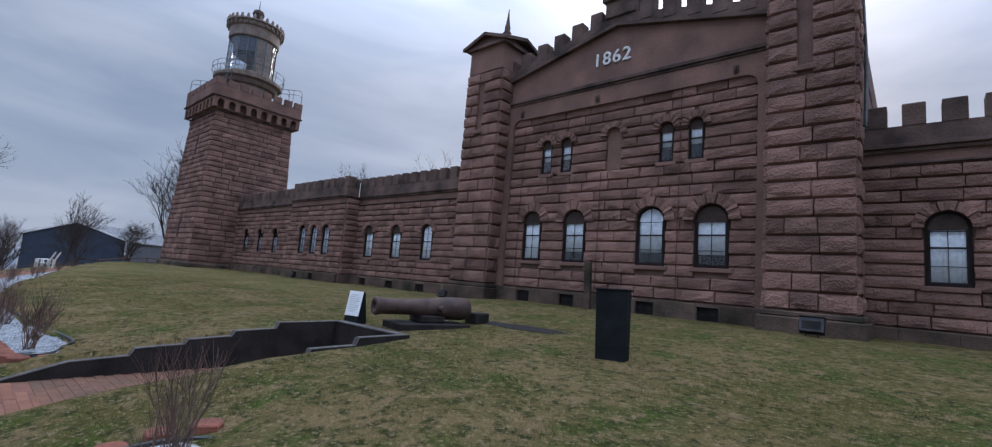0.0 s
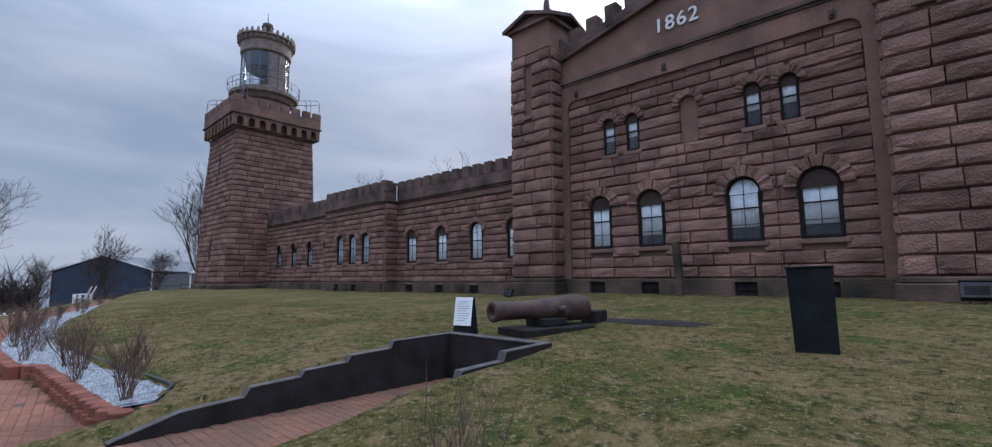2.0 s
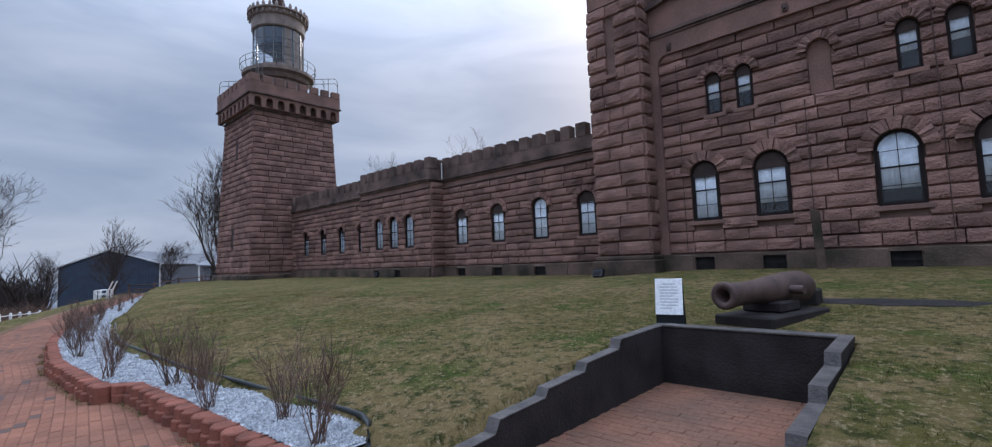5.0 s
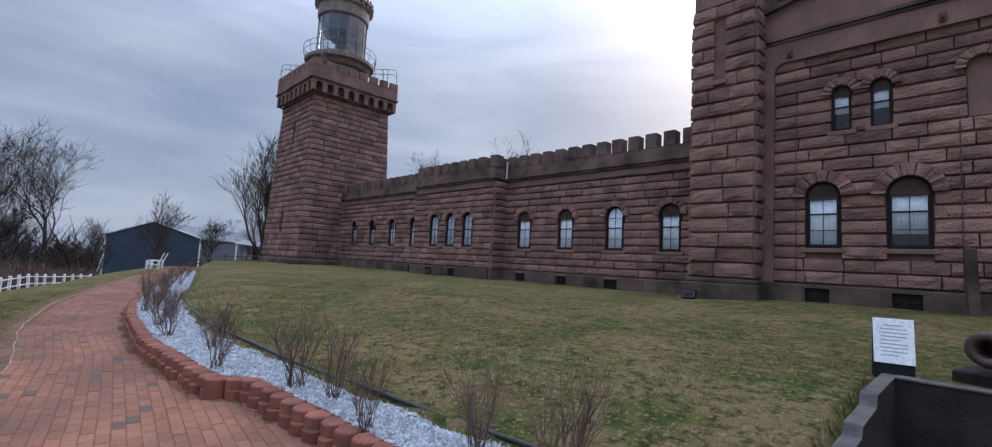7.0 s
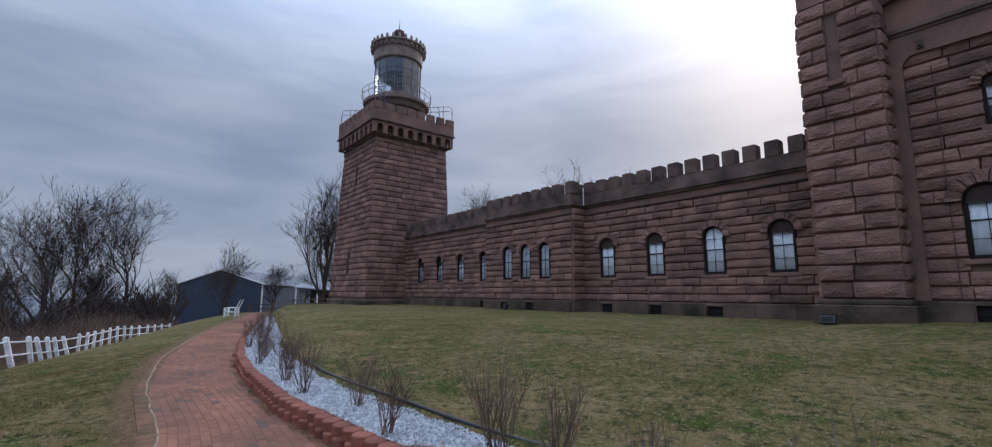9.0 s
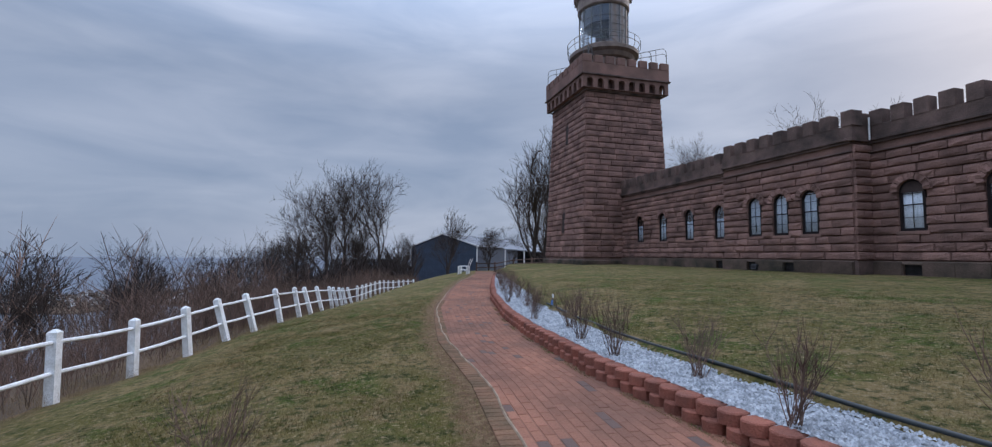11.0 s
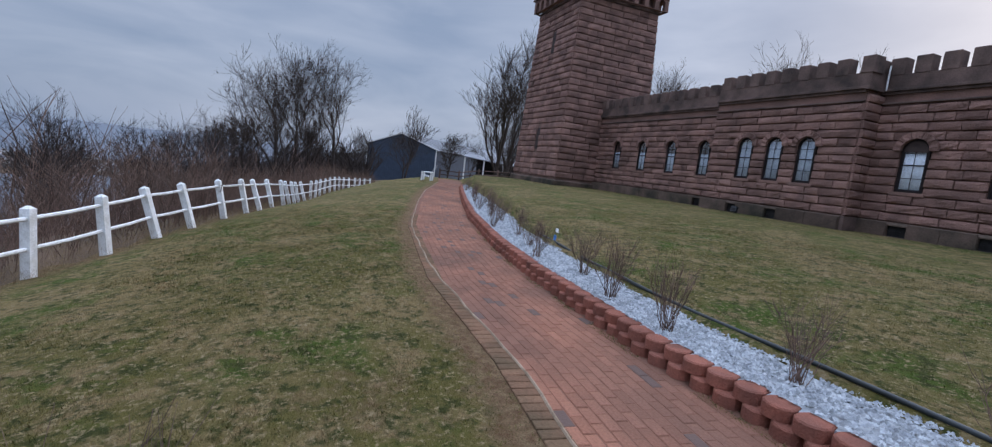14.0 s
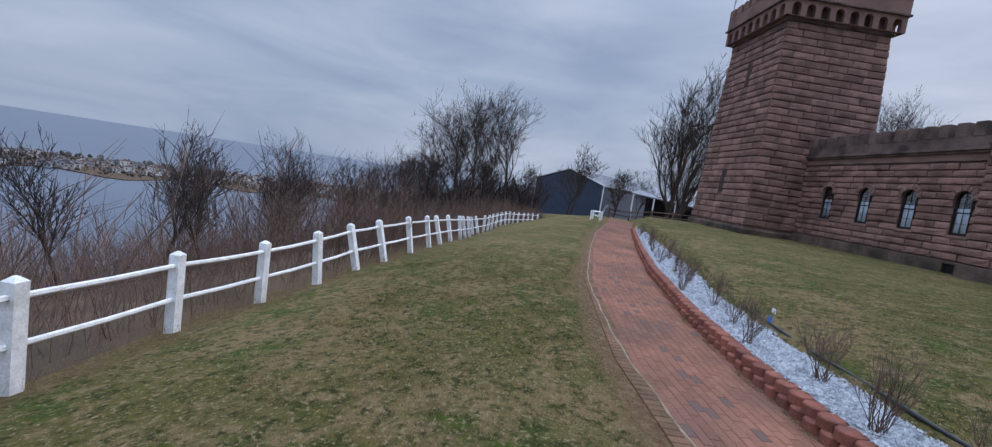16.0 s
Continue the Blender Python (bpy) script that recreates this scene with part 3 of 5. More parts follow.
def wing_wall(name, x0, x1, y, windows, seed, vents=(), top=5.42, thick=0.5, returns=(), label="rock-faced brownstone wing wall under a crenellated parapet"):
    holes = [arch(xc, w, 2.0, 3.78) for xc, w in windows]
    root = part(name, plate([(x0, 0.2), (x1, 0.2), (x1, 6.0), (x0, 6.0)], holes, y, y + thick), MORTAR)
    tagged(root, label, "wall", kind="structure")
    vs = sorted(vents)
    bm, at = bmesh.new(), x0
    for v0, v1 in vs:
        box(bm, at, v0, y - 0.2, y - 0.003, 0.0, 0.95)
        box(bm, v0, v1, y - 0.2, y - 0.003, 0.0, 0.47)
        box(bm, v0, v1, y - 0.2, y - 0.003, 0.83, 0.95)
        at = v1
        vent_boxes(root, v0, v1, 0.47, 0.83, y - 0.2)
    box(bm, at, x1, y - 0.2, y - 0.003, 0.0, 0.95)
    bmesh.ops.bevel(bm, geom=[ed for ed in bm.edges if all(v.co.z > 0.94 and v.co.y < y - 0.1 for v in ed.verts)], offset=0.08, segments=1, affect="EDGES")
    part("plinth", bm, PLINTH, root)
    courses(root, Matrix.Translation((0, y - 0.2, 0)), 0.2, 0.93, lambda z: (x0, x1), [((v0 + v1) / 2, v1 - v0, 0.3, 1.2, 0) for v0, v1 in vents], seed + 50, 0.8, 0.035, (0.9, 1.7), PLINTHS)
    courses(root, Matrix.Translation((0, y, 0)), 0.97, 4.96, lambda z: (x0, x1), [(xc, w, 2.0, 3.78, 0.26) for xc, w in windows], seed)
    part("frieze", boxes((x0, x1, y - 0.03, y - 0.003, 4.97, 5.32)), SMOOTH, root)
    part("string_course", boxes((x0, x1, y - 0.13, y - 0.031, 4.99, 5.05), bevel=0.012), COPING, root)
    part("cornice", boxes((x0, x1, y - 0.2, y - 0.004, 5.42, 5.52), (x0, x1, y - 0.12, y - 0.004, 5.32, 5.42), bevel=0.012), COPING, root)
    part("parapet", boxes((x0, x1, y - 0.1, y - 0.004, 5.52, 6.0)), COPING, root)
    merlons(root, x0, x1, y - 0.12, y + 0.3, 6.0, 6.57, 0.46, 0.29, 0.12)
    for xc, w in windows:
        arch_stones(root, xc, w, 3.78, y, 0.26)
        make_window(xc, w, 2.0, 3.78, y, (0, 1) if y > -0.5 and xc > -3 else (0.0, 0.93) if y < -0.5 else (0.0, 0.62), (2, 2), 0.0 if y < -0.5 or xc < -9 or abs(abs(xc - AXIS) - 10.5) < 0.2 else 0.04, None if xc > -3 else GREYCLOTH)
    return root


wing_wall("wall_wing_near", -1.9, 8.45, 0.0, WING_WINDOWS, 3, [(-0.8, -0.2), (1.66, 2.22), (4.1, 4.7)])
wing_wall("wall_wing_far", -19.9, -8.46, 0.0, FAR_WINDOWS, 4, [(-9.9, -9.4)])
bay = wing_wall("wall_bay", -8.46, -1.9, -0.85, BAY_WINDOWS, 5, [(-6.9, -6.4), (-4.9, -4.4)], label="projecting brownstone bay with three round-headed windows")
side = part("bay_return", boxes((-1.93, -1.896, -0.846, -0.002, 0.0, 5.99)), MORTAR, bay)
courses(side, pose(-1.894, -0.425, 0, 0, 0, 90), 0.97, 5.3, lambda z: (-0.425, 0.425), [], 6)
part("return_trim", boxes((-1.9, -1.76, -0.95, -0.2, 0.0, 0.95), (-1.9, -1.75, -1.05, -0.2, 5.4, 5.52), (-1.9, -1.82, -0.94, -0.1, 5.52, 6.0), (-2.2, -1.78, -0.98, -0.45, 6.0, 6.57), (-2.2, -1.85, -0.35, 0.0, 6.0, 6.5)), COPING, bay)
right_wing = wing_wall("wall_wing_right", 21.45, 38.0, 0.0, [(2 * AXIS - xc, w) for xc, w in WING_WINDOWS], 7, [(25.0, 25.6)])
part("downpipe", tube([(-1.7, -0.24, 5.45), (-1.7, -0.24, 6.3)], 0.03, 8), WHITE, bay, "short pale pipe in the parapet corner")

# roofs and back walls that close the building
part("roof", boxes((-19.9, 8.4, 0.5, 9.5, 5.2, 5.35), (21.5, 38, 0.5, 9.5, 5.2, 5.35), (8.4, 21.5, -0.7, 11.0, 8.2, 8.4)), STEEL)
tagged(bpy.data.objects["roof"], "flat grey roof behind the parapets", "roof", kind="structure")
part("wall_back", boxes((-19.9, 8.4, 9.5, 10.0, 0, 6.0), (21.5, 38, 9.5, 10, 0, 6.0), (8.4, 21.5, 11.0, 11.4, 0, 9.5), (37.5, 38, 0.5, 9.5, 0, 6), (8.4, 8.9, -0.7, 11, 0, 9.4), (21.0, 21.5, -0.7, 11, 0, 9.4)), SMOOTH)
tagged(bpy.data.objects["wall_back"], "plain brownstone rear walls", "wall", kind="structure")


# the gabled middle block
FY = -1.2
front_holes = [arch(xc, w, 2.13, 3.96) for xc, w in FRONT_WINDOWS] + [arch(xc, w, 5.36, 6.62) for xc, w in UPPER_WINDOWS]
front = part("wall_front", plate([(9.6, 0.2), (20.2, 0.2), (20.2, 9.0), (9.6, 9.0)], front_holes, FY, FY + 0.5), MORTAR)
tagged(front, "rock-faced brownstone front wall of the gabled middle block", "wall", kind="structure")
LOW = [(xc, w, 2.13, 3.96, 0.34) for xc, w in FRONT_WINDOWS]
HIGH = [(xc, w, 5.36, 6.62, 0.24) for xc, w in UPPER_WINDOWS] + [(AXIS, 0.5, 5.3, 6.72, 0.24)]
courses(front, Matrix.Translation((0, FY, 0)), 1.14, 7.7, lambda z: (10.56, 19.32), LOW + HIGH, 11, 0.345)
courses(front, Matrix.Translation((0, FY - 0.22, 0)), 0.3, 1.1, lambda z: (10.4, 19.5), [(xc, 0.62, 0.3, 1.3, 0) for xc in (11.66, 13.54, 16.31, 18.145)], 12, 0.8, 0.035, (0.9, 1.6), PLINTHS)
bm, at = bmesh.new(), 10.2
for v0, v1 in [(11.37, 11.95), (13.25, 13.83), (16.02, 16.6), (17.85, 18.44)]:
    box(bm, at, v0, FY - 0.22, FY - 0.003, 0.2, 1.12)
    box(bm, v0, v1, FY - 0.22, FY - 0.003, 0.2, 0.63)
    box(bm, v0, v1, FY - 0.22, FY - 0.003, 1.02, 1.12)
    at = v1
    vent_boxes(front, v0, v1, 0.63, 1.02, FY - 0.22)
box(bm, at, 19.8, FY - 0.22, FY - 0.003, 0.2, 1.12)
part("plinth", bm, PLINTH, front)
for xc, w in FRONT_WINDOWS:
    arch_stones(front, xc, w, 3.96, FY, 0.34, 7)
for xc, w in UPPER_WINDOWS:
    arch_stones(front, xc, w, 6.62, FY, 0.24, 5)
arch_stones(front, AXIS, 0.5, 6.72, FY, 0.24, 5)
part("blind_niche", plate(arch(AXIS, 0.5, 5.3, 6.72), [], FY - 0.02, FY - 0.003), SMOOTH, front, "walled-up window of smooth stone")
for i, (xc, w) in enumerate(FRONT_WINDOWS):
    make_window(xc, w, 2.13, 3.96, FY, ((0, 1), (0.2, 1), (0.22, 1), (0.2, 1))[i], (2, 2), 0.0 if i == 2 else 0.06)
for xc, w in UPPER_WINDOWS:
    make_window(xc, w, 5.36, 6.62, FY, (0.4, 1), (1, 1), 0.1, label="narrow round-headed window high in the stone front")
# smooth border with rounded upper corners
inner = [(10.58, 1.1), (10.58, 7.3)] + [(10.9 - 0.32 * math.cos(k), 7.3 + 0.32 * math.sin(k)) for k in (0.4, 0.8, 1.2, 1.57)] + \
        [(19.0 + 0.32 * math.cos(k), 7.3 + 0.32 * math.sin(k)) for k in (1.57, 1.2, 0.8, 0.4)] + [(19.32, 7.3), (19.32, 1.1)]
part("border", plate([(9.86, 1.1), (9.86, 8.3), (19.99, 8.3), (19.99, 1.1)] + inner[::-1], [], FY - 0.2, FY - 0.006), SMOOTH, front, "smooth brown stone border")


def gable_line(x):
    return 10.32 - 1.14 * abs(x - AXIS) / 4.85


part("string_course", boxes((9.86, 19.99, FY - 0.3, FY - 0.007, 8.3, 8.42), (9.86, 19.99, FY - 0.24, FY - 0.007, 8.22, 8.3), bevel=0.01), COPING, front)
part("gable", plate([(9.86, 8.42), (19.99, 8.42), (19.99, gable_line(19.99)), (AXIS, gable_line(AXIS)), (9.86, gable_line(9.86))], [], FY - 0.14, FY + 0.4), SMOOTH, front)


def raking(y0, y1, lo, hi):
    return plate([(9.86, gable_line(9.86) + lo), (AXIS, gable_line(AXIS) + lo), (19.99, gable_line(19.99) + lo), (19.99, gable_line(19.99) + hi), (AXIS, gable_line(AXIS) + hi), (9.86, gable_line(9.86) + hi)], [], y0, y1)


part("raking_cornice", raking(FY - 0.32, FY + 0.3, 0.002, 0.12), COPING, front)
part("gable_parapet", raking(FY - 0.12, FY + 0.3, 0.124, 0.55), COPING, front)
for side_x in (-1, 1):
    for i in range(6):
        x = AXIS + side_x * (0.95 + i * 0.78)
        z = gable_line(x) + 0.45
        part("merlon", boxes((x - 0.24, x + 0.24, FY - 0.14, FY + 0.32, z - 0.2, z + 0.62), bevel=0.035), COPING, front)
part("gable_peak_block", boxes((AXIS - 0.55, AXIS + 0.55, FY - 0.2, FY + 0.4, 10.75, 11.35), (AXIS - 0.65, AXIS + 0.65, FY - 0.3, FY + 0.5, 11.35, 11.5), bevel=0.03), COPING, front)
for x in (11.0, 14.3, 18.75):
    part("tie_plate", boxes((x - 0.07, x + 0.07, FY - 0.26, FY - 0.202, 7.72, 7.95), (x - 0.03, x + 0.03, FY - 0.32, FY - 0.26, 7.78, 7.9), bevel=0.01), IRON, front, "small rusty iron tie plate")
for x, z1 in ((11.15, 7.2), (14.55, 5.2), (17.2, 8.0)):
    part("conductor_cable", tube([(x, FY - 0.14, 1.15), (x, FY - 0.14, z1)], 0.012, 5), IRON, front, "thin dark cable down the wall")


for y, z0, z1 in ((-0.75, 5.9, 9.6), (-0.45, 6.1, 8.6)):
    part("conduit", tube([(21.62, y, z0), (21.66, y, (z0 + z1) / 2), (21.6, y, z1)], 0.04, 6), STEEL, right_wing, "grey conduit against the turret's side")


def numerals():
    cu = bpy.data.curves.new("year_numerals", "FONT")
    cu.body, cu.size, cu.extrude, cu.bevel_depth, cu.space_character = "1862", 0.66, 0.02, 0.008, 1.12
    ob = new("year_numerals", cu)
    dep = bpy.context.evaluated_depsgraph_get()
    me = bpy.data.meshes.new_from_object(ob.evaluated_get(dep))
    bpy.data.objects.remove(ob)
    me.materials.clear()
    me.materials.append(WHITE)
    o = new("year_numerals", me)
    o.matrix_basis = pose(14.02, FY - 0.17, 9.05, 90)
    return tagged(o, "raised white numerals 1862 on the stone gable", "sign")


numerals()


def turret(x0, seed, slit=True):
    """A square buttress turret with rock-faced courses, a slit niche and a gabled cap with a finial."""
    x1, y0, y1 = x0 + 1.78, -1.95, 0.2
    root = thing("corner_turret", "square rock-faced brownstone corner turret with pointed cap", "turret", group="front turrets")
    root.location = (x0 + 1.0, 0, 0)
    bpy.context.view_layer.update()
    inv = Matrix.Translation((-(x0 + 1.0), 0, 0))

    def put(ob):
        ob.matrix_basis = inv @ ob.matrix_basis
        return ob
    shaft = put(part("shaft", boxes((x0, x1, y0, y1, 0.2, 10.0)), MORTAR, root))
    xm = (x0 + x1) / 2
    courses(shaft, Matrix.Translation((0, y0, 0)), 1.16, 9.75, lambda z: (x0 - 0.03, x1 + 0.03), [(xm - 0.1, 0.3, 7.3, 8.9, 0)], seed, 0.45, 0.14, (0.5, 1.05))
    courses(shaft, pose(x1, -1.55, 0, 0, 0, 90), 1.16, 9.75, lambda z: (-0.43, 0.36), [], seed + 1, 0.45, 0.13, (0.5, 0.9))
    courses(shaft, pose(x0, -0.9, 0, 0, 0, -90), 1.16, 9.75, lambda z: (-0.9, 1.08), [], seed + 2, 0.45, 0.14, (0.45, 0.95))
    put(part("plinth", boxes((x0 - 0.22, x1 + 0.22, y0 - 0.25, y1, 0.1, 1.0), (x0 - 0.14, x1 + 0.14, y0 - 0.16, y1, 1.0, 1.14), bevel=0.03), PLINTH, root))
    put(part("niche_sill", boxes((xm - 0.35, xm + 0.15, y0 - 0.13, y0 - 0.002, 7.14, 7.29), bevel=0.02), SMOOTH, root))
    put(part("neck", boxes((x0 - 0.02, x1 + 0.02, y0 - 0.05, y1, 9.78, 10.8)), SMOOTH, root))
    bm = boxes((x0 - 0.18, x1 + 0.18, y0 - 0.2, y1 + 0.1, 10.8, 10.92))
    for (ax, ay, bx, by) in ((x0 - 0.3, y0 - 0.32, x1 + 0.3, y1 + 0.3),):
        cx, cy, peak = (ax + bx) / 2, (ay + by) / 2, 11.35
        apex = bm.verts.new((cx, cy, 11.95))
        ring = []
        for px, py, pz in ((ax, ay, 10.95), (cx, ay, 11.4), (bx, ay, 10.95), (bx, cy, 11.4), (bx, by, 10.95), (cx, by, 11.4), (ax, by, 10.95), (ax, cy, 11.4)):
            ring.append((bm.verts.new((px, py, pz)), bm.verts.new((px, py, pz - 0.14))))
        for i in range(8):
            (t0, b0), (t1, b1) = ring[i], ring[(i + 1) % 8]
            bm.faces.new((apex, t0, t1))
            bm.faces.new((t0, b0, b1, t1))
        bm.faces.new([b for t, b in ring])
    put(part("cap", bm, COPING, root))
    put(part("gable_fill", boxes((x0 + 0.05, x1 - 0.05, y0 - 0.1, y1, 10.92, 11.2)), SMOOTH, root))
    put(part("finial", lathe([(0.16, 11.8), (0.19, 11.98), (0.12, 12.02), (0.13, 12.2), (0.06, 12.6), (0.012, 13.1)], 12, (xm, (y0 + y1) / 2)), COPING, root))
    return root


turret(8.44, 21)
turret(19.72, 31)


# ---- the square lighthouse tower ----
TX, TY = -23.2, 0.4
tower = thing("lighthouse_tower", "square brownstone lighthouse tower with battlements and round lantern", "lighthouse")
H0, H1, ZC = 3.6, 3.1, 13.22     # half widths at foot and under the corbels


def half_at(z):
    return H0 + (H1 - H0) * (z - 0.3) / (ZC - 0.3)


bm = bmesh.new()
vs = [[bm.verts.new((TX + sx * h, TY + sy * h, z)) for sx, sy in ((-1, -1), (1, -1), (1, 1), (-1, 1))] for h, z in ((H0 + 0.03, -0.2), (H1, ZC + 0.3))]
for i in range(4):
    bm.faces.new((vs[0][i], vs[0][(i + 1) % 4], vs[1][(i + 1) % 4], vs[1][i]))
bm.faces.new(vs[1])
bm.faces.new(vs[0][::-1])
shaft = part("shaft", bm, MORTAR, tower, "tapering shaft of rock-faced brownstone")
BATTER = math.degrees(math.atan((H0 - H1) / (ZC - 0.3)))
tilt = math.cos(radians(BATTER))
for n, (ang, px, py, slits) in enumerate(((0, TX, TY - H0, [(-0.1, 0.5, 2.85, 4.4, 0), (0.0, 0.46, 9.9, 11.4, 0)]), (90, TX + H0, TY, []))):
    face_part = part("front_face" if n == 0 else "side_face", boxes((TX - 0.1 + n * 0.05, TX + 0.1, TY - 0.1, TY + 0.1, 0.5, 0.6)), MORTAR, tower)
    m = pose(px, py, 0.3, 0, 0, ang) @ pose(0, 0, 0, -BATTER)
    courses(face_part, m, 0.62, (ZC - 0.3) / tilt, lambda z: (-half_at(z + 0.3) - 0.05, half_at(z + 0.3) + 0.05), [(u, w, a0 - 0.3, b0 - 0.3, 0) for u, w, a0, b0, r in slits], 41 + n, 0.43, 0.12, (0.7, 1.4))
    for u, w, a0, b0, r in slits:
        # flat plate whose dark brown stands in for the shadow inside the niche
        c = part("slit_window", plate(arch(u, w, a0 - 0.3, b0 - 0.3), [], 0.0, 0.06), PANEL_SLIT_SHADE, tower, "narrow round-headed slit window, dark brown for the shade in it")
        c.matrix_basis = m @ Matrix.Translation((0, -0.065, 0))
part("plinth", boxes((TX - H0 - 0.22, TX + H0 + 0.22, TY - H0 - 0.22, TY + H0 + 0.22, -0.2, 0.78), bevel=0.08), PLINTH, tower)


def square_ring(h, z0, z1, bevel=0.02):
    return boxes((TX - h, TX + h, TY - h, TY + h, z0, z1), bevel=bevel)


part("lower_band", square_ring(H1 + 0.16, ZC, ZC + 0.16), COPING, tower)
part("corbel_wall", square_ring(H1 + 0.02, ZC + 0.16, ZC + 1.1, 0), MORTAR, tower)
for ang in (0, 90, 180, 270):
    m = pose(TX, TY, 0, 0, 0, ang)
    P = H1 + 0.48
    holes = [arch(-P + 0.55 + i * (2 * P - 1.1) / 7, 0.52, ZC + 0.18, ZC + 0.92, 6) for i in range(8)]
    hole_cut = [[(x, max(z, ZC + 0.18)) for x, z in h] for h in holes]
    c = part("corbel_table", plate([(-P + 0.004, ZC + 0.16), (P - 0.004, ZC + 0.16), (P - 0.004, ZC + 1.1), (-P + 0.004, ZC + 1.1)], hole_cut, -P, -P + 0.3), SMOOTH, tower, "row of small arched corbels")
    c.matrix_basis = m
    P2 = H1 + 0.52
    c = part("parapet_wall", boxes((-P2 + 0.3, P2, -P2, -P2 + 0.3, ZC + 1.22, ZC + 2.05)), SMOOTH, tower)
    c.matrix_basis = m
    for i in range(8):
        x = -P2 + 0.36 + i * (2 * P2 - 0.72) / 7
        wdt = 0.34 if 0 < i < 7 else 0.36
        c = part("merlon", boxes((x - wdt, x + wdt, -P2 - 0.02, -P2 + 0.28, ZC + 2.05, ZC + 2.62), bevel=0.03), SMOOTH, tower)
        c.matrix_basis = m
part("upper_band", square_ring(H1 + 0.62, ZC + 1.1, ZC + 1.22), COPING, tower)
part("drum", lathe([(2.1, ZC + 1.2), (2.1, 16.6), (2.35, 16.7), (2.5, 17.0), (2.8, 17.15), (2.82, 17.4), (2.1, 17.42)], 40, (TX, TY)), LANTERN, tower, "round masonry drum under the gallery")
part("lantern_base", lathe([(2.08, 17.4), (2.08, 17.85), (2.0, 17.9)], 32, (TX, TY)), LANTERN, tower)
N = 16
for i in range(N):
    ang = 2 * math.pi * (i + 0.5) / N
    x, y = TX + 1.98 * math.cos(ang), TY + 1.98 * math.sin(ang)
    part("lantern_bar", tube([(x, y, 17.85), (x, y, 21.1)], 0.035, 6), STEEL, tower)
for z in (18.7, 19.4, 20.1):
    pts = [(TX + 1.98 * math.cos(2 * math.pi * i / 32), TY + 1.98 * math.sin(2 * math.pi * i / 32), z) for i in range(33)]
    part("lantern_hoop", tube(pts, 0.025, 5), STEEL, tower)
me = bmesh.new()
ring0 = [[me.verts.new((TX + r * math.cos(2 * math.pi * (i + 0.5) / N), TY + r * math.sin(2 * math.pi * (i + 0.5) / N), z)) for i in range(N)] for r, z in ((1.95, 17.88), (1.95, 21.1), (1.94, 21.1), (1.94, 17.88))]
for r in range(4):
    for i in range(N):
        me.faces.new((ring0[r][i], ring0[r][(i + 1) % N], ring0[(r + 1) % 4][(i + 1) % N], ring0[(r + 1) % 4][i]))
pane = part("lantern_glass", me, GLASS, tower, "curved lantern glazing")
pane.visible_shadow = False
part("lantern_shade", lathe([(1.1, 19.5), (1.6, 19.8), (1.75, 21.05), (1.1, 21.08)], 24, (TX + 0.1, TY)), SHEDBLUE, tower, "dark blind inside the lantern")
bm = bmesh.new()
for k in (0, 1):
    r = 1.92
    a0, a1 = (-0.25, 1.0) if k == 0 else (1.1, 3.0)
    vv = [[bm.verts.new((TX + rr * math.cos(a0 + (a1 - a0) * i / 10), TY + rr * math.sin(a0 + (a1 - a0) * i / 10), z)) for i in range(11)] for rr, z in ((r, 17.9), (r, 21.08), (r - 0.04, 21.08), (r - 0.04, 17.9))]
    for q in range(4):
        for i in range(10):
            bm.faces.new((vv[q][i], vv[q][i + 1], vv[(q + 1) % 4][i + 1], vv[(q + 1) % 4][i]))
part("lantern_lining", bm, LANTERN, tower, "tan metal panels behind the glazing")
part("lantern_roof", lathe([(2.02, 21.05), (2.1, 21.15), (2.1, 22.0), (2.22, 22.1), (2.25, 22.4), (2.42, 22.45), (2.42, 22.57), (1.7, 22.7), (0.5, 23.1), (0.36, 23.15)], 40, (TX, TY)), LANTERN, tower, "tan drum roof of the lantern")
for i in range(28):
    ang = 2 * math.pi * i / 28
    x, y = TX + 2.3 * math.cos(ang), TY + 2.3 * math.sin(ang)
    c = part("crown_stud", lathe([(0.14, 22.5), (0.13, 22.75), (0.09, 22.92), (0.03, 23.0)], 8, (x, y)), LANTERN, tower)
    c = part("dentil", boxes((-0.06, 0.06, -0.1, 0.05, 22.1, 22.36)), LANTERN, tower)
    c.matrix_basis = pose(x, y, 0, 0, 0, math.degrees(ang) + 90)
part("vent_ball", lathe([(0.3, 23.0), (0.2, 23.5), (0.42, 23.75), (0.52, 24.05), (0.42, 24.35), (0.12, 24.5), (0.04, 24.6), (0.012, 25.5)], 16, (TX, TY)), COPING, tower, "ventilator ball with a thin spike")
for z in (17.9, 18.35):
    pts = [(TX + 2.95 * math.cos(2 * math.pi * i / 40), TY + 2.95 * math.sin(2 * math.pi * i / 40), z) for i in range(41)]
    part("gallery_rail", tube(pts, 0.022, 5), STEEL, tower)
for i in range(14):
    ang = 2 * math.pi * i / 14
    c0, s0 = math.cos(ang), math.sin(ang)
    part("gallery_post", tube([(TX + 2.75 * c0, TY + 2.75 * s0, 17.3), (TX + 2.95 * c0, TY + 2.95 * s0, 17.6), (TX + 2.95 * c0, TY + 2.95 * s0, 18.35)], 0.022, 5), STEEL, tower)
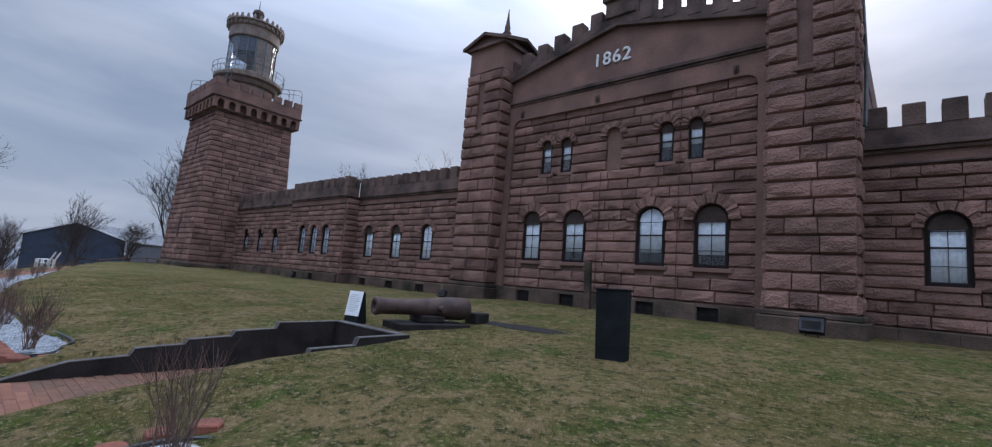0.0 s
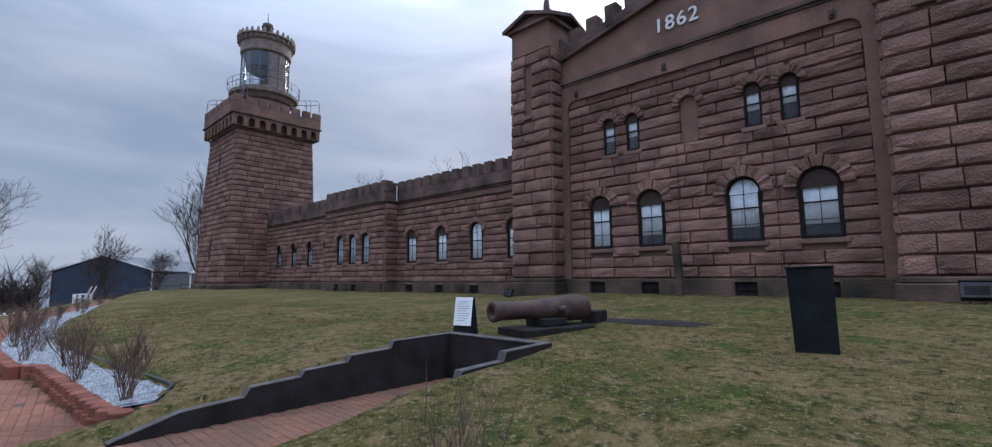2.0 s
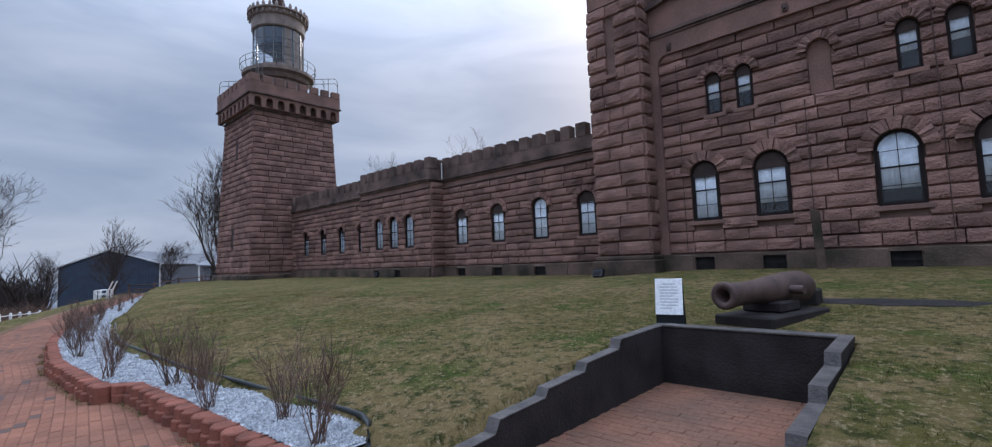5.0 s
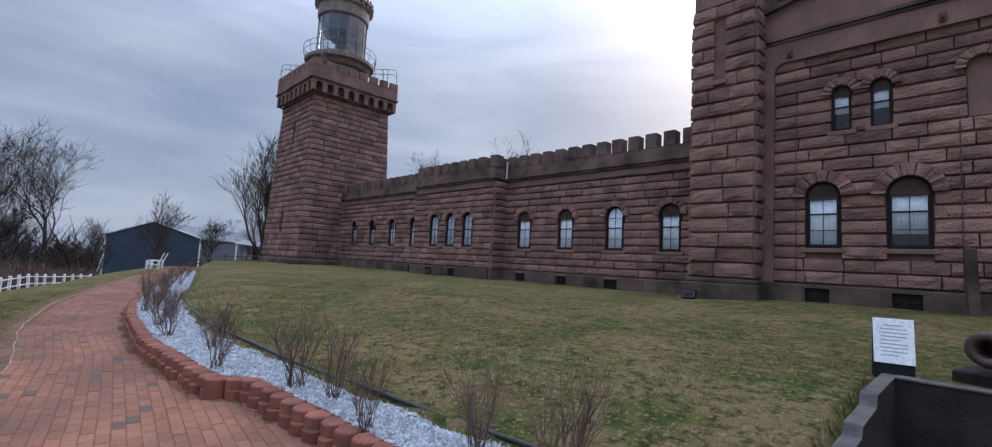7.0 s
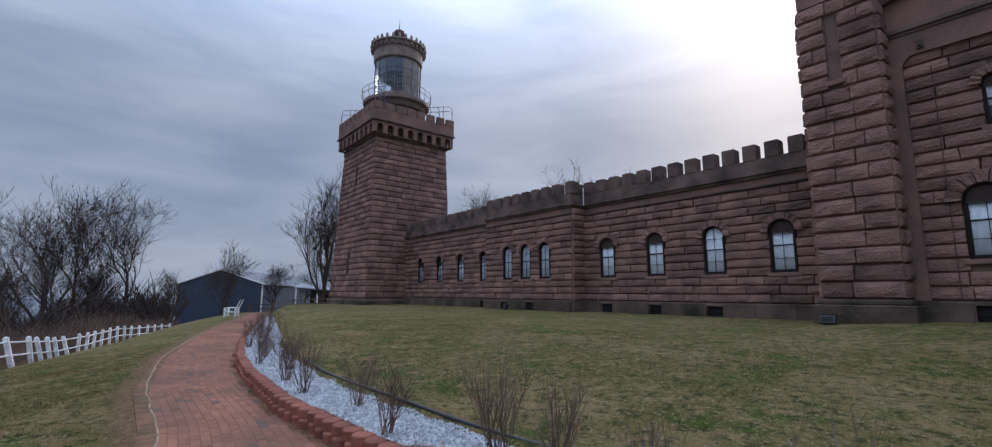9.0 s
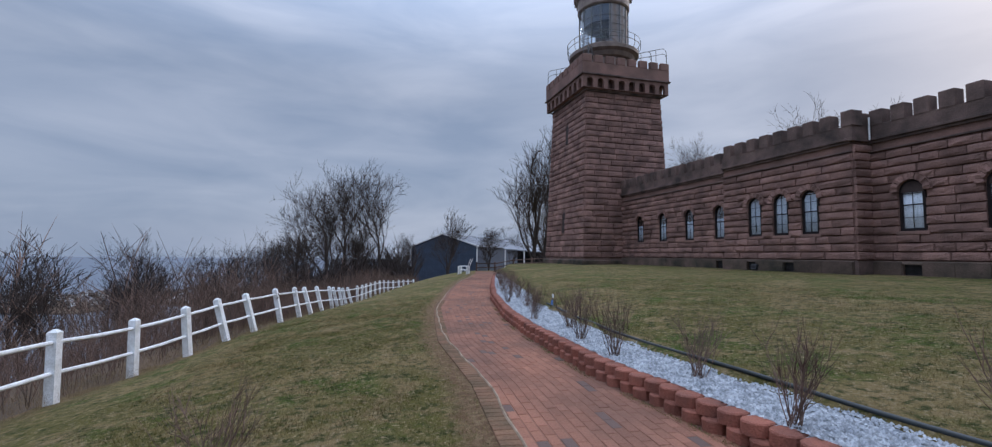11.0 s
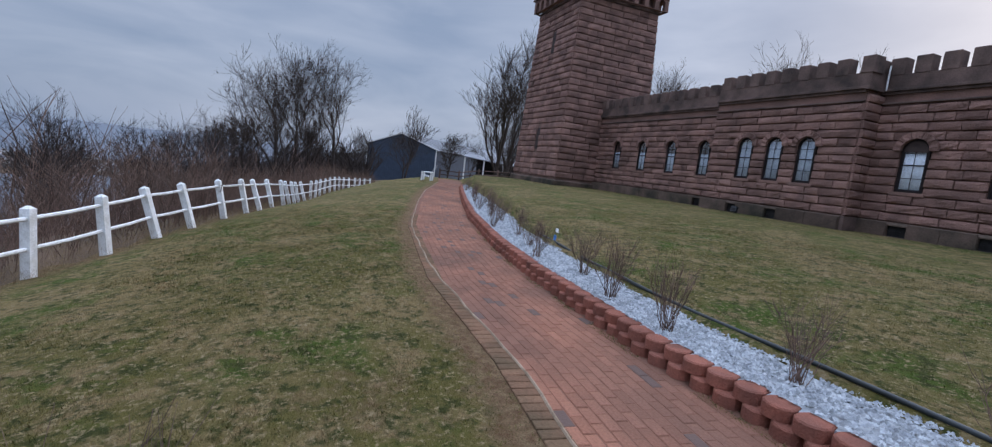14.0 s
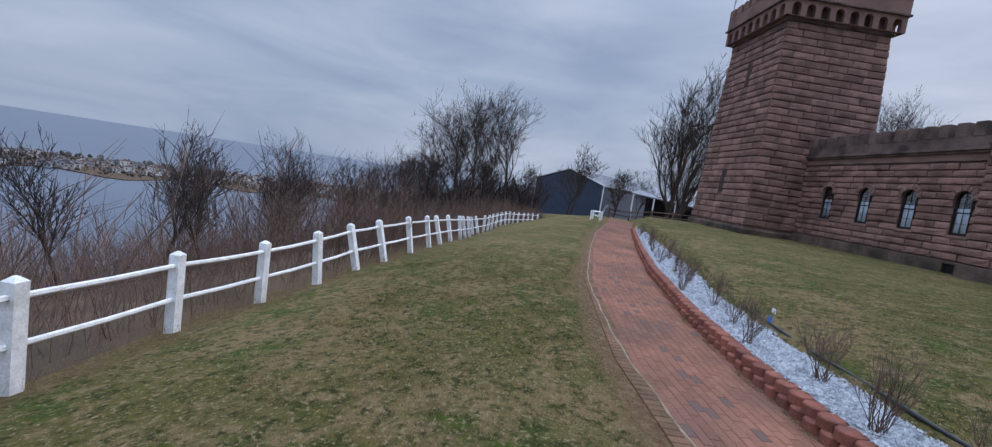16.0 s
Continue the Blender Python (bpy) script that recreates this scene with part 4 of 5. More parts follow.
# curved rails from the gallery to the corners of the tower's deck
for sx, sy in ((1, -1), (1, 1), (-1, -1)):
    for k in (-0.4, 0.4):
        for lift in (0.0, -0.42):
            pts = []
            for i in range(13):
                t = i / 12
                out = 1.75 + 1.35 * math.sin(min(1.0, t * 1.25) * 1.5708)
                z = 17.15 + lift - (0.0 if t < 0.5 else 1.25 * (1 - math.cos((t - 0.5) * 3.1416))) * (1 + lift * 0.4)
                pts.append((TX + sx * out + k * sy, TY + sy * out + k * sx, z))
            part("deck_rail", tube(pts, 0.026, 6), STEEL, tower)
        for out in (2.55,):
            part("deck_rail_post", tube([(TX + sx * out + k * sy, TY + sy * out + k * sx, 15.4), (TX + sx * out + k * sy, TY + sy * out + k * sx, 17.1)], 0.022, 5), STEEL, tower)


# ---- the path, the bed and its wall ----
def strip(line_a, line_b, xs, z, thick):
    verts, faces = [], []
    for x in xs:
        ya, yb = lerp_line(line_a, x), lerp_line(line_b, x)
        verts += [(x, ya, z), (x, yb, z), (x, ya, z - thick), (x, yb, z - thick)]
    for i in range(len(xs) - 1):
        k = 4 * i
        faces += [(k, k + 4, k + 5, k + 1), (k + 2, k + 3, k + 7, k + 6), (k, k + 2, k + 6, k + 4), (k + 1, k + 5, k + 7, k + 3)]
    return verts, faces


def along(line, x0, x1, step):
    """Points at even steps along a line y(x), with their direction."""
    x = x0
    out = []
    while x < x1:
        y = lerp_line(line, x)
        d = Vector((0.05, lerp_line(line, x + 0.05) - y)).normalized()
        out.append((x, y, math.degrees(math.atan2(d.y, d.x))))
        x += step * d.x
    return out


PATH_RIGHT = WALL_LINE[:-1] + [(13.7, -14.75), (14.2, -14.7), (15.9, -14.3), (16.4, -15.3), (40, -15.9)]
path = part("pavement", strip(PATH_LEFT, PATH_RIGHT, [-31 + i * 0.5 for i in range(143)], PATH_Z + 0.003, 0.2), SAND)
tagged(path, "curving walk of red brick pavers with pale edging", "path", kind="structure")
pit_floor = part("pit_floor", boxes((PIT[0] - 0.02, PIT[1] + 0.02, -14.7, PIT[2] + 0.02, PATH_Z - 0.2, PATH_Z + 0.002)), SAND)
tagged(pit_floor, "red brick floor of the sunken entry", "floor", kind="structure")

# gravel bed
GRAVEL_Z = -0.23
bed = part("gravel_bed", strip([(x, y + 0.1) for x, y in WALL_LINE], BED_EDGE, [-22 + i * 0.25 for i in range(141)] + [13.45], GRAVEL_Z - 0.02, 0.25), PEBBLE)
tagged(bed, "curved planting bed of white gravel", "gravel bed", kind="structure")
rnd = random.Random(5)
verts, faces = [], []
OCT = ((1, 0, 0), (-1, 0, 0), (0, 1, 0), (0, -1, 0), (0, 0, 1))
OCF = ((0, 2, 4), (2, 1, 4), (1, 3, 4), (3, 0, 4))
for i in range(26000):
    x = 13.4 - 33 * rnd.random() ** 1.6
    y0, y1 = lerp_line(WALL_LINE, x) + 0.12, lerp_line(BED_EDGE, x) - 0.03
    y = rnd.uniform(y0, y1)
    s, ang = rnd.uniform(0.012, 0.027), rnd.uniform(0, 6.3)
    c, sn = math.cos(ang) * s, math.sin(ang) * s
    k = len(verts)
    z = GRAVEL_Z - 0.02 + 0.025 * noise.noise((x * 2, y * 2, 3)) + 0.02
    verts += [(x + c * px - sn * py * 0.75, y + sn * px + c * py * 0.75, z + 0.8 * s * pz + rnd.uniform(-0.006, 0.006)) for px, py, pz in OCT]
    faces += [tuple(k + q for q in f) for f in OCF]
tagged(part("white_gravel", (verts, faces), PEBBLE), "loose white marble gravel chips", "gravel", kind="stuff")

edge_pts = [(x, y, GRAVEL_Z + 0.055 + 0.01 * math.sin(x * 2)) for x, y, _ in along(BED_EDGE, -20, 13.4, 0.25)] + [(13.62, -14.3, GRAVEL_Z), (13.66, -14.5, GRAVEL_Z - 0.04)]
tagged(part("bed_edging", tube(edge_pts, 0.026, 7), RUBBER, smooth=True), "black plastic edging round the gravel bed", "edging")


def block_mesh():
    bm = bmesh.new()
    prof = [(-0.095, 0.1), (-0.118, 0.0), (-0.108, -0.055), (-0.072, -0.1), (-0.03, -0.122), (0.03, -0.122), (0.072, -0.1), (0.108, -0.055), (0.118, 0.0), (0.095, 0.1)]
    lo = [bm.verts.new((x, y, 0)) for x, y in prof]
    hi = [bm.verts.new((x, y, 0.106)) for x, y in prof]
    for i in range(10):
        bm.faces.new((lo[i], lo[(i + 1) % 10], hi[(i + 1) % 10], hi[i]))
    bm.faces.new(hi)
    bm.faces.new(lo[::-1])
    bmesh.ops.bevel(bm, geom=[ed for ed in bm.edges if all(v.co.z > 0.09 for v in ed.verts)], offset=0.012, segments=1, affect="EDGES")
    bmesh.ops.recalc_face_normals(bm, faces=bm.faces)
    me = bpy.data.meshes.new("block")
    bm.to_mesh(me)
    bm.free()
    me.materials.append(BLOCK)
    return me


BLOCK_ME = block_mesh()
wall_low = tagged(new("retaining_wall"), "low garden wall of dry-laid red concrete blocks", "garden wall", kind="structure")
for row in (0, 1):
    for x, y, ang in along(WALL_LINE, -21 + row * 0.125, 13.55, 0.252):
        piece("block", BLOCK_ME, pose(x, y + 0.03 + 0.03 * row + rnd.uniform(-0.016, 0.016), PATH_Z + 0.004 + row * 0.108, rnd.uniform(-1, 1), rnd.uniform(-1.5, 1.5), ang + rnd.uniform(-4, 4)), wall_low)
for x, y, ang in ((13.72, -14.62, 80), (13.7, -14.33, 95), (8.98, -15.24, 40), (9.1, -15.06, 30)):
    for row in (0, 1):
        piece("block", BLOCK_ME, pose(x, y, PATH_Z + 0.004 + row * 0.108, 0, 0, ang), wall_low)


# ---- the sunken entry and its black walls ----
def stepped_wall(name, x0, x1, steps, label):
    """A wall along y whose top falls in steps towards the path; the coping is a worn edge."""
    loop = [(y, z) for y, z in steps]
    lowest = [(loop[-1][0], PATH_Z - 0.1), (loop[0][0], PATH_Z - 0.1)]
    ob = part(name, plate([(-y, z) for y, z in loop + lowest], [], 0, x1 - x0), TAR)
    ob.matrix_basis = Matrix(((0, 1, 0, x0), (-1, 0, 0, 0), (0, 0, 1, 0), (0, 0, 0, 1)))
    top = []
    bm = bmesh.new()
    for (ya, za), (yb, zb) in zip(loop, loop[1:]):
        q = [bm.verts.new((x, y, z)) for x, y, z in ((x0 - 0.003, ya, za + 0.004), (x1 + 0.003, ya, za + 0.004), (x1 + 0.003, yb, zb + 0.004), (x0 - 0.003, yb, zb + 0.004))]
        r = [bm.verts.new((v.co.x, v.co.y, v.co.z + 0.01)) for v in q]
        bm.faces.new(r)
        bm.faces.new(q[::-1])
        for i in range(4):
            bm.faces.new((q[i], q[(i + 1) % 4], r[(i + 1) % 4], r[i]))
    c = part("coping", bm, TARTOP, ob)
    c.matrix_parent_inverse = ob.matrix_basis.inverted()
    return tagged(ob, label, "wall", kind="structure")


LEFT_STEPS = [(-10.25, 0.25), (-11.5, 0.23), (-11.55, 0.13), (-12.2, 0.1), (-12.25, 0.02), (-12.85, -0.01), (-12.9, -0.08), (-13.5, -0.11), (-13.56, -0.21), (-14.2, -0.25), (-14.8, -0.43)]
RIGHT_STEPS = [(-10.25, 0.25), (-11.2, 0.23), (-11.25, 0.12), (-11.95, 0.1), (-12.0, -0.02), (-12.75, -0.04), (-12.8, -0.16), (-13.6, -0.19), (-13.66, -0.4), (-14.1, -0.43)]
stepped_wall("wall_pit_left", PIT[0] - 0.12, PIT[0], LEFT_STEPS, "black-painted stepped concrete side wall of the sunken entry")
stepped_wall("wall_pit_right", PIT[1], PIT[1] + 0.12, RIGHT_STEPS, "black-painted stepped concrete side wall of the sunken entry")
end = part("wall_pit_end", boxes((PIT[0], PIT[1], PIT[2] + 0.02, PIT[2] + 0.19, PATH_Z - 0.1, 0.24)), TAR)
tagged(end, "black-painted concrete end wall of the sunken entry", "wall", kind="structure")
part("coping", boxes((PIT[0], PIT[1], PIT[2] + 0.005, PIT[2] + 0.2, 0.244, 0.27), bevel=0.006), TARTOP, end)


# ---- things on the lawn ----
def cannon():
    root = thing("cannon", "old rusty iron cannon barrel resting on black concrete blocks", "cannon")
    a0, b0 = Vector((14.92, -10.1, 0.62)), Vector((15.4, -8.05, 0.62))
    root.location = (15.05, -9.1, 0.2)
    inv = Matrix.Translation((-15.05, 9.1, -0.2))
    d = (b0 - a0)
    ang = math.degrees(math.atan2(-d.x, d.y))
    L = d.length
    prof = [(0.09, -0.0), (0.155, 0.0), (0.172, 0.02), (0.172, 0.09), (0.152, 0.14), (0.15, 0.5 * L * 0.6), (0.175, L * 0.46), (0.185, L * 0.5), (0.2, L * 0.62), (0.228, L * 0.75), (0.232, L * 0.9), (0.2, L * 0.965), (0.1, L), (0.03, L + 0.02)]
    bm = bmesh.new()
    n = 28
    rings = [[bm.verts.new((r * math.cos(6.2832 * i / n), s, r * math.sin(6.2832 * i / n))) for i in range(n)] for r, s in [(0.05, 0.35), (0.085, 0.33)] + prof]
    for p, q in zip(rings, rings[1:]):
        for i in range(n):
            bm.faces.new((p[i], p[(i + 1) % n], q[(i + 1) % n], q[i]))
    bm.faces.new(rings[0])
    bm.faces.new(rings[-1])
    barrel = part("barrel", bm, IRON, root, "rusted brown barrel with an open muzzle", smooth=True)
    barrel.matrix_basis = inv @ pose(*a0, 0, 0, ang)
    tr = part("trunnion", tube([(-0.36, L * 0.62, 0), (0.36, L * 0.62, 0)], 0.06, 12), IRON, root, "short round side pivots")
    tr.matrix_basis = barrel.matrix_basis
    m = inv @ pose(15.14, -9.15, 0, 0, 0, ang)
    base = part("base_block", boxes((-0.36, 0.4, -0.62, 0.95, 0.05, 0.34), bevel=0.02), TAR, root, "long black concrete base")
    base.matrix_basis = m
    c = part("cradle", boxes((-0.26, 0.26, -0.1, 0.42, 0.344, 0.48), bevel=0.02), TAR, root)
    c.matrix_basis = m
    return root


cannon()


def placard():
    root = thing("placard_stand", "white printed placard on a small black wooden stand", "sign")
    root.location = (14.2, -10.0, 0.12)
    w, h = 0.34, 0.7
    bm = bmesh.new()
    a = [(-w / 2, -0.14, 0), (w / 2, -0.14, 0), (w / 2, 0.16, 0), (-w / 2, 0.16, 0), (-w / 2, -0.02, h), (w / 2, -0.02, h), (w / 2, 0.04, h), (-w / 2, 0.04, h)]
    v = [bm.verts.new(p) for p in a]
    for q in ((0, 3, 2, 1), (4, 5, 6, 7), (0, 1, 5, 4), (1, 2, 6, 5), (2, 3, 7, 6), (3, 0, 4, 7)):
        bm.faces.new([v[i] for i in q])
    body = part("stand", bm, BLACKWOOD, root, "black wedge-shaped stand")
    tilt_x = -math.degrees(math.atan(0.12 / h))
    p = part("placard", boxes((-w / 2 - 0.005, w / 2 + 0.005, -0.012, -0.002, 0.24, h + 0.02), bevel=0.002), PAPER, root, "white sheet with grey print")
    p.matrix_basis = pose(0, -0.14, 0, tilt_x)
    for i in range(9):
        z = h - 0.06 - i * 0.04
        l = part("text_line", boxes((-0.115 + 0.03 * (i == 0), 0.115 - (0.07 if i in (4, 8) else 0.03 * (i == 0)), -0.0135, -0.0122, z, z + 0.01)), INK, p)
    root.rotation_euler = (0, 0, radians(14))
    return root


placard()


def lectern_box():
    root = thing("black_box_stand", "tall black painted wooden box standing on the lawn", "stand")
    root.location = (19.12, -8.82, 0.1)
    bm = bmesh.new()
    box(bm, -0.24, 0.24, -0.1, 0.12, 0, 1.16)
    for v in bm.verts:
        if v.co.z < 0.5:
            v.co.x *= 0.92
    bmesh.ops.bevel(bm, geom=bm.edges[:], offset=0.012, segments=1, affect="EDGES")
    part("body", bm, BLACKWOOD, root)
    part("lid", boxes((-0.255, 0.255, -0.115, 0.135, 1.16, 1.185), bevel=0.006), BLACKWOOD, root)
    root.rotation_euler = (radians(-1), radians(-1.5), radians(8))
    return root


lectern_box()
post_bm = boxes((-0.1, 0.1, -0.1, 0.1, 0, 1.72))
for v in post_bm.verts:
    if v.co.z > 1:
        v.co.z += -0.06 if v.co.x > 0 else 0.0
bmesh.ops.bevel(post_bm, geom=post_bm.edges[:], offset=0.02, segments=1, affect="EDGES")
hp = part("stone_post", post_bm, PLINTH)
hp.matrix_basis = pose(14.72, -2.0, 0.45, 0, -2, 10)
tagged(hp, "weathered grey stone post before the cellar wall", "post")
slab = part("stone_block", boxes((14.95, 15.25, -1.8, -1.5, 0.42, 0.68), bevel=0.03), PLINTH)
tagged(slab, "rough stone block at the wall foot", "stone block")


def floodlight(x, y, z, ang):
    root = thing("floodlight", "grey metal floodlight on a pale concrete pad", "floodlight", group="floodlights at the wall foot")
    root.matrix_basis = pose(x, y, z, 0, 0, ang)
    part("pad", boxes((-0.42, 0.42, -0.22, 0.22, 0.0, 0.09), bevel=0.015), WHITE, root, "pale concrete pad")
    part("bracket", boxes((-0.13, -0.1, -0.03, 0.03, 0.09, 0.3), (0.1, 0.13, -0.03, 0.03, 0.09, 0.3), (-0.1, 0.1, -0.03, 0.03, 0.09, 0.11)), GALV, root)
    h = part("housing", boxes((-0.24, 0.24, -0.11, 0.11, -0.13, 0.2), (-0.25, 0.25, -0.14, 0.12, 0.2, 0.225), bevel=0.012), GALV, root)
    h.matrix_basis = pose(0, 0, 0.32, -20)
    g = part("lens", boxes((-0.18, 0.18, -0.118, -0.111, -0.07, 0.11)), ROOM, root, "dark glass front")
    g.matrix_basis = h.matrix_basis
    return root


f1 = floodlight(20.75, -2.6, 0.5, 0)
copy_thing(f1, pose(8.7, -2.65, 0.36, 0, 0, 0) @ Matrix.Diagonal((0.75, 0.75, 0.7, 1)))
copy_thing(f1, pose(-6.0, -1.5, 0.36, 0, 0, 0) @ Matrix.Diagonal((0.6, 0.6, 0.7, 1)))
ash = lathe([(1.0, -0.02), (0.92, 0.015), (0.4, 0.025)], 40)
for v in ash.verts:
    swell = 1 + 0.35 * noise.noise((v.co.x * 2.2, v.co.y * 2.2, 4.0))
    v.co.x, v.co.y = v.co.x * swell, v.co.y * swell
tar = part("tar_patch", ash, TAR)
tar.matrix_basis = pose(16.35, -7.4, 0.335, 3, 0, 4) @ Matrix.Diagonal((1.25, 0.36, 1.4, 1))
tagged(tar, "flat dark patch of bare ash on the lawn", "ground patch")
blk = part("black_block", boxes((15.2, 15.55, -7.95, -7.55, 0.2, 0.55), bevel=0.02), TAR)
tagged(blk, "square black block behind the cannon", "block")


# ---- the white fence ----


def fence_post_mesh():
    bm = boxes((-0.075, 0.075, -0.075, 0.075, -0.15, 1.16))
    top = bmesh.ops.extrude_face_region(bm, geom=[f for f in bm.faces if all(v.co.z > 1.1 for v in f.verts)])["geom"]
    for v in [g for g in top if isinstance(g, bmesh.types.BMVert)]:
        v.co = Vector((v.co.x * 0.25, v.co.y * 0.25, 1.21))
    bmesh.ops.recalc_face_normals(bm, faces=bm.faces)
    me = bpy.data.meshes.new("post")
    bm.to_mesh(me)
    bm.free()
    me.materials.append(WHITE)
    return me


POST = fence_post_mesh()
fence = thing("rail_fence", "white-painted two-rail fence along the slope, some posts leaning", "fence")
spots = [6.4, 4.15, 1.9, -0.2, -1.77, -3.32, -4.8, -6.75, -8.9, -10.5, -12.3, -14.6] + [-14.6 - 1.75 * i for i in range(1, 18)]
rows, prev = [(x, lerp_line(FENCE, x), math.degrees(math.atan2(lerp_line(FENCE, x + 0.1) - lerp_line(FENCE, x - 0.1), 0.2))) for x in spots], None
for i, (x, y, ang) in enumerate(rows):
    lean = 13 + rnd.uniform(-3, 4) if -22 < x < -3 else 5 if -3 < x < -1 else rnd.uniform(-1, 3)
    m = pose(x, y, ground_z(x, y), 0, 0, ang) @ pose(0, 0, 0, lean, rnd.uniform(-2, 2), 0)
    piece("post", POST, m, fence)
    ends = [m @ Vector((0, -0.0, h)) for h in (1.0, 0.5)]
    if prev:
        for a0, b0 in zip(prev, ends):
            mid = (a0 + b0) / 2 - Vector((0, 0, 0.015))
            part("rail", tube([a0, mid, b0], 0.034, 6), WHITE, fence)
    prev = ends


# ---- bushes in the bed ----
def shrub(seed, height, stems):
    r = random.Random(seed)
    out = ([], [])
    for i in range(stems):
        ang, lean = r.uniform(0, 6.28), r.uniform(0.05, 0.6)
        h = height * r.uniform(0.6, 1.05)
        p = Vector((r.uniform(-0.06, 0.06), r.uniform(-0.06, 0.06), 0))
        d = Vector((math.cos(ang) * lean, math.sin(ang) * lean, 1)).normalized()
        pts = [p]
        for k in range(4):
            d = (d + Vector((r.uniform(-0.22, 0.22), r.uniform(-0.22, 0.22), 0.08))).normalized()
            pts.append(pts[-1] + d * h / 4)
        tube(pts, [0.005, 0.004, 0.003, 0.0022, 0.001], 3, out)
        for k in range(r.randint(5, 9)):
            q = pts[r.randint(1, 3)].lerp(pts[-1], r.random() * 0.5)
            e2 = (d + Vector((r.uniform(-0.9, 0.9), r.uniform(-0.9, 0.9), r.uniform(0.0, 0.5)))).normalized()
            l = height * r.uniform(0.15, 0.4)
            tube([q, q + e2 * l * 0.5, q + e2 * l + Vector((0, 0, l * 0.2))], [0.0024, 0.0017, 0.0008], 3, out)
    return out


SHRUBS = []
for s in range(5):
    me = bpy.data.meshes.new("stem_clump")
    v, f = shrub(s + 60, 0.72, 22)
    me.from_pydata(v, [], f)
    me.materials.append(TWIG)
    SHRUBS.append(me)


def put_shrub(x, y, z, s, i, label="bare leafless twiggy shrub in white gravel"):
    root = thing("shrub", label, "shrub", group="bare shrubs")
    root.matrix_basis = pose(x, y, z, 0, 0, i * 67) @ Matrix.Scale(s, 4)
    c = new("stem_clump", SHRUBS[i % 5])
    c.parent = root


xs = [13.2, 12.35, 11.35, 10.4, 9.75, 8.5, 7.05, 5.85, 4.76, 3.5, 2.4, 1.3, 0.1, -1.1, -2.3, -3.6, -5.0, -6.4, -8.0, -9.8, -11.8, -14.0, -16.4]
for i, x in enumerate(xs):
    wl, be = lerp_line(WALL_LINE, x), lerp_line(BED_EDGE, x)
    put_shrub(x, wl + (be - wl) * (0.38 + 0.2 * math.sin(i * 2.3)), GRAVEL_Z - 0.02, (1.15 if i in (0, 4) else 0.95) * (0.85 + 0.3 * rnd.random()), i)
# the round bed beside the sunken entry, and the one on the far lawn
bed2 = part("round_gravel_bed", lathe([(0.55, -0.1), (0.55, 0.04), (0.3, 0.055)], 28), PEBBLE)
bed2.matrix_basis = pose(18.75, -14.2, ground_z(18.75, -14.2) - 0.02)
tagged(bed2, "small round bed of white gravel", "gravel bed")
ringpts = [(18.75 + 0.57 * math.cos(6.2832 * i / 30), -14.2 + 0.57 * math.sin(6.2832 * i / 30), ground_z(18.75, -14.2) + 0.03) for i in range(31)]
tagged(part("bed_edging", tube(ringpts, 0.025, 6), RUBBER), "black plastic edging round a small bed", "edging")
for i in range(9):
    ang = 150 + i * 24
    b = tagged(new("block", BLOCK_ME), "single red concrete block edging a small bed", "block", "red edging blocks")
    b.matrix_basis = pose(18.75 + 0.75 * math.cos(radians(ang)), -14.2 + 0.75 * math.sin(radians(ang)), ground_z(18.75 + 0.75 * math.cos(radians(ang)), -14.2 + 0.75 * math.sin(radians(ang))) - 0.05, 0, 0, ang + 90)
put_shrub(18.55, -14.15, ground_z(18.55, -14.15) + 0.01, 1.05, 2)
put_shrub(18.85, -14.35, ground_z(18.85, -14.35) + 0.01, 0.8, 3)
put_shrub(7.88, -19.29, ground_z(7.88, -19.29), 1.05, 1, "bare twiggy shrub on the sloping lawn")


def lawn_flag(x, y, z):
    root = thing("marker_flag", "small white flag and blue tag on a thin wire", "flag")
    root.location = (x, y, z)
    part("wire", tube([(0, 0, 0), (0.01, 0, 0.42)], 0.004, 5), STEEL, root)
    part("flag", boxes((0.0, 0.1, -0.002, 0.002, 0.35, 0.42)), PAPER, root, "white plastic flag")
    part("tag", boxes((-0.03, 0.05, -0.01, 0.004, 0.2, 0.29), bevel=0.003), BLUE, root, "blue plastic tag")


lawn_flag(1.86, -14.4, -0.2)


# ---- far end of the path ----
def garden_chair(m):
    root = thing("garden_chair", "white wooden slatted garden chair on the grass", "chair", group="white garden chairs")
    for i in range(5):
        x = -0.22 + i * 0.11
        b = part("back_slat", boxes((x - 0.048, x + 0.048, -0.012, 0.012, 0, 0.85 + 0.06 * (1 - abs(i - 2) / 2)), bevel=0.004), WHITE, root)
        b.matrix_basis = pose(0, 0.22, 0.25, -22)
    for i in range(4):
        part("seat_slat", boxes((-0.28, 0.28, -0.3 + i * 0.13, -0.19 + i * 0.13, 0.33 - i * 0.025, 0.35 - i * 0.025), bevel=0.004), WHITE, root)
    for sx in (-0.3, 0.3):
        part("arm", boxes((sx - 0.06, sx + 0.06, -0.36, 0.38, 0.55, 0.575), bevel=0.005), WHITE, root)
        part("leg", boxes((sx - 0.02, sx + 0.02, -0.34, -0.25, 0, 0.549)), WHITE, root)
        part("leg", boxes((sx - 0.02, sx + 0.02, 0.26, 0.35, 0, 0.549)), WHITE, root)
    root.matrix_basis = m
    return root


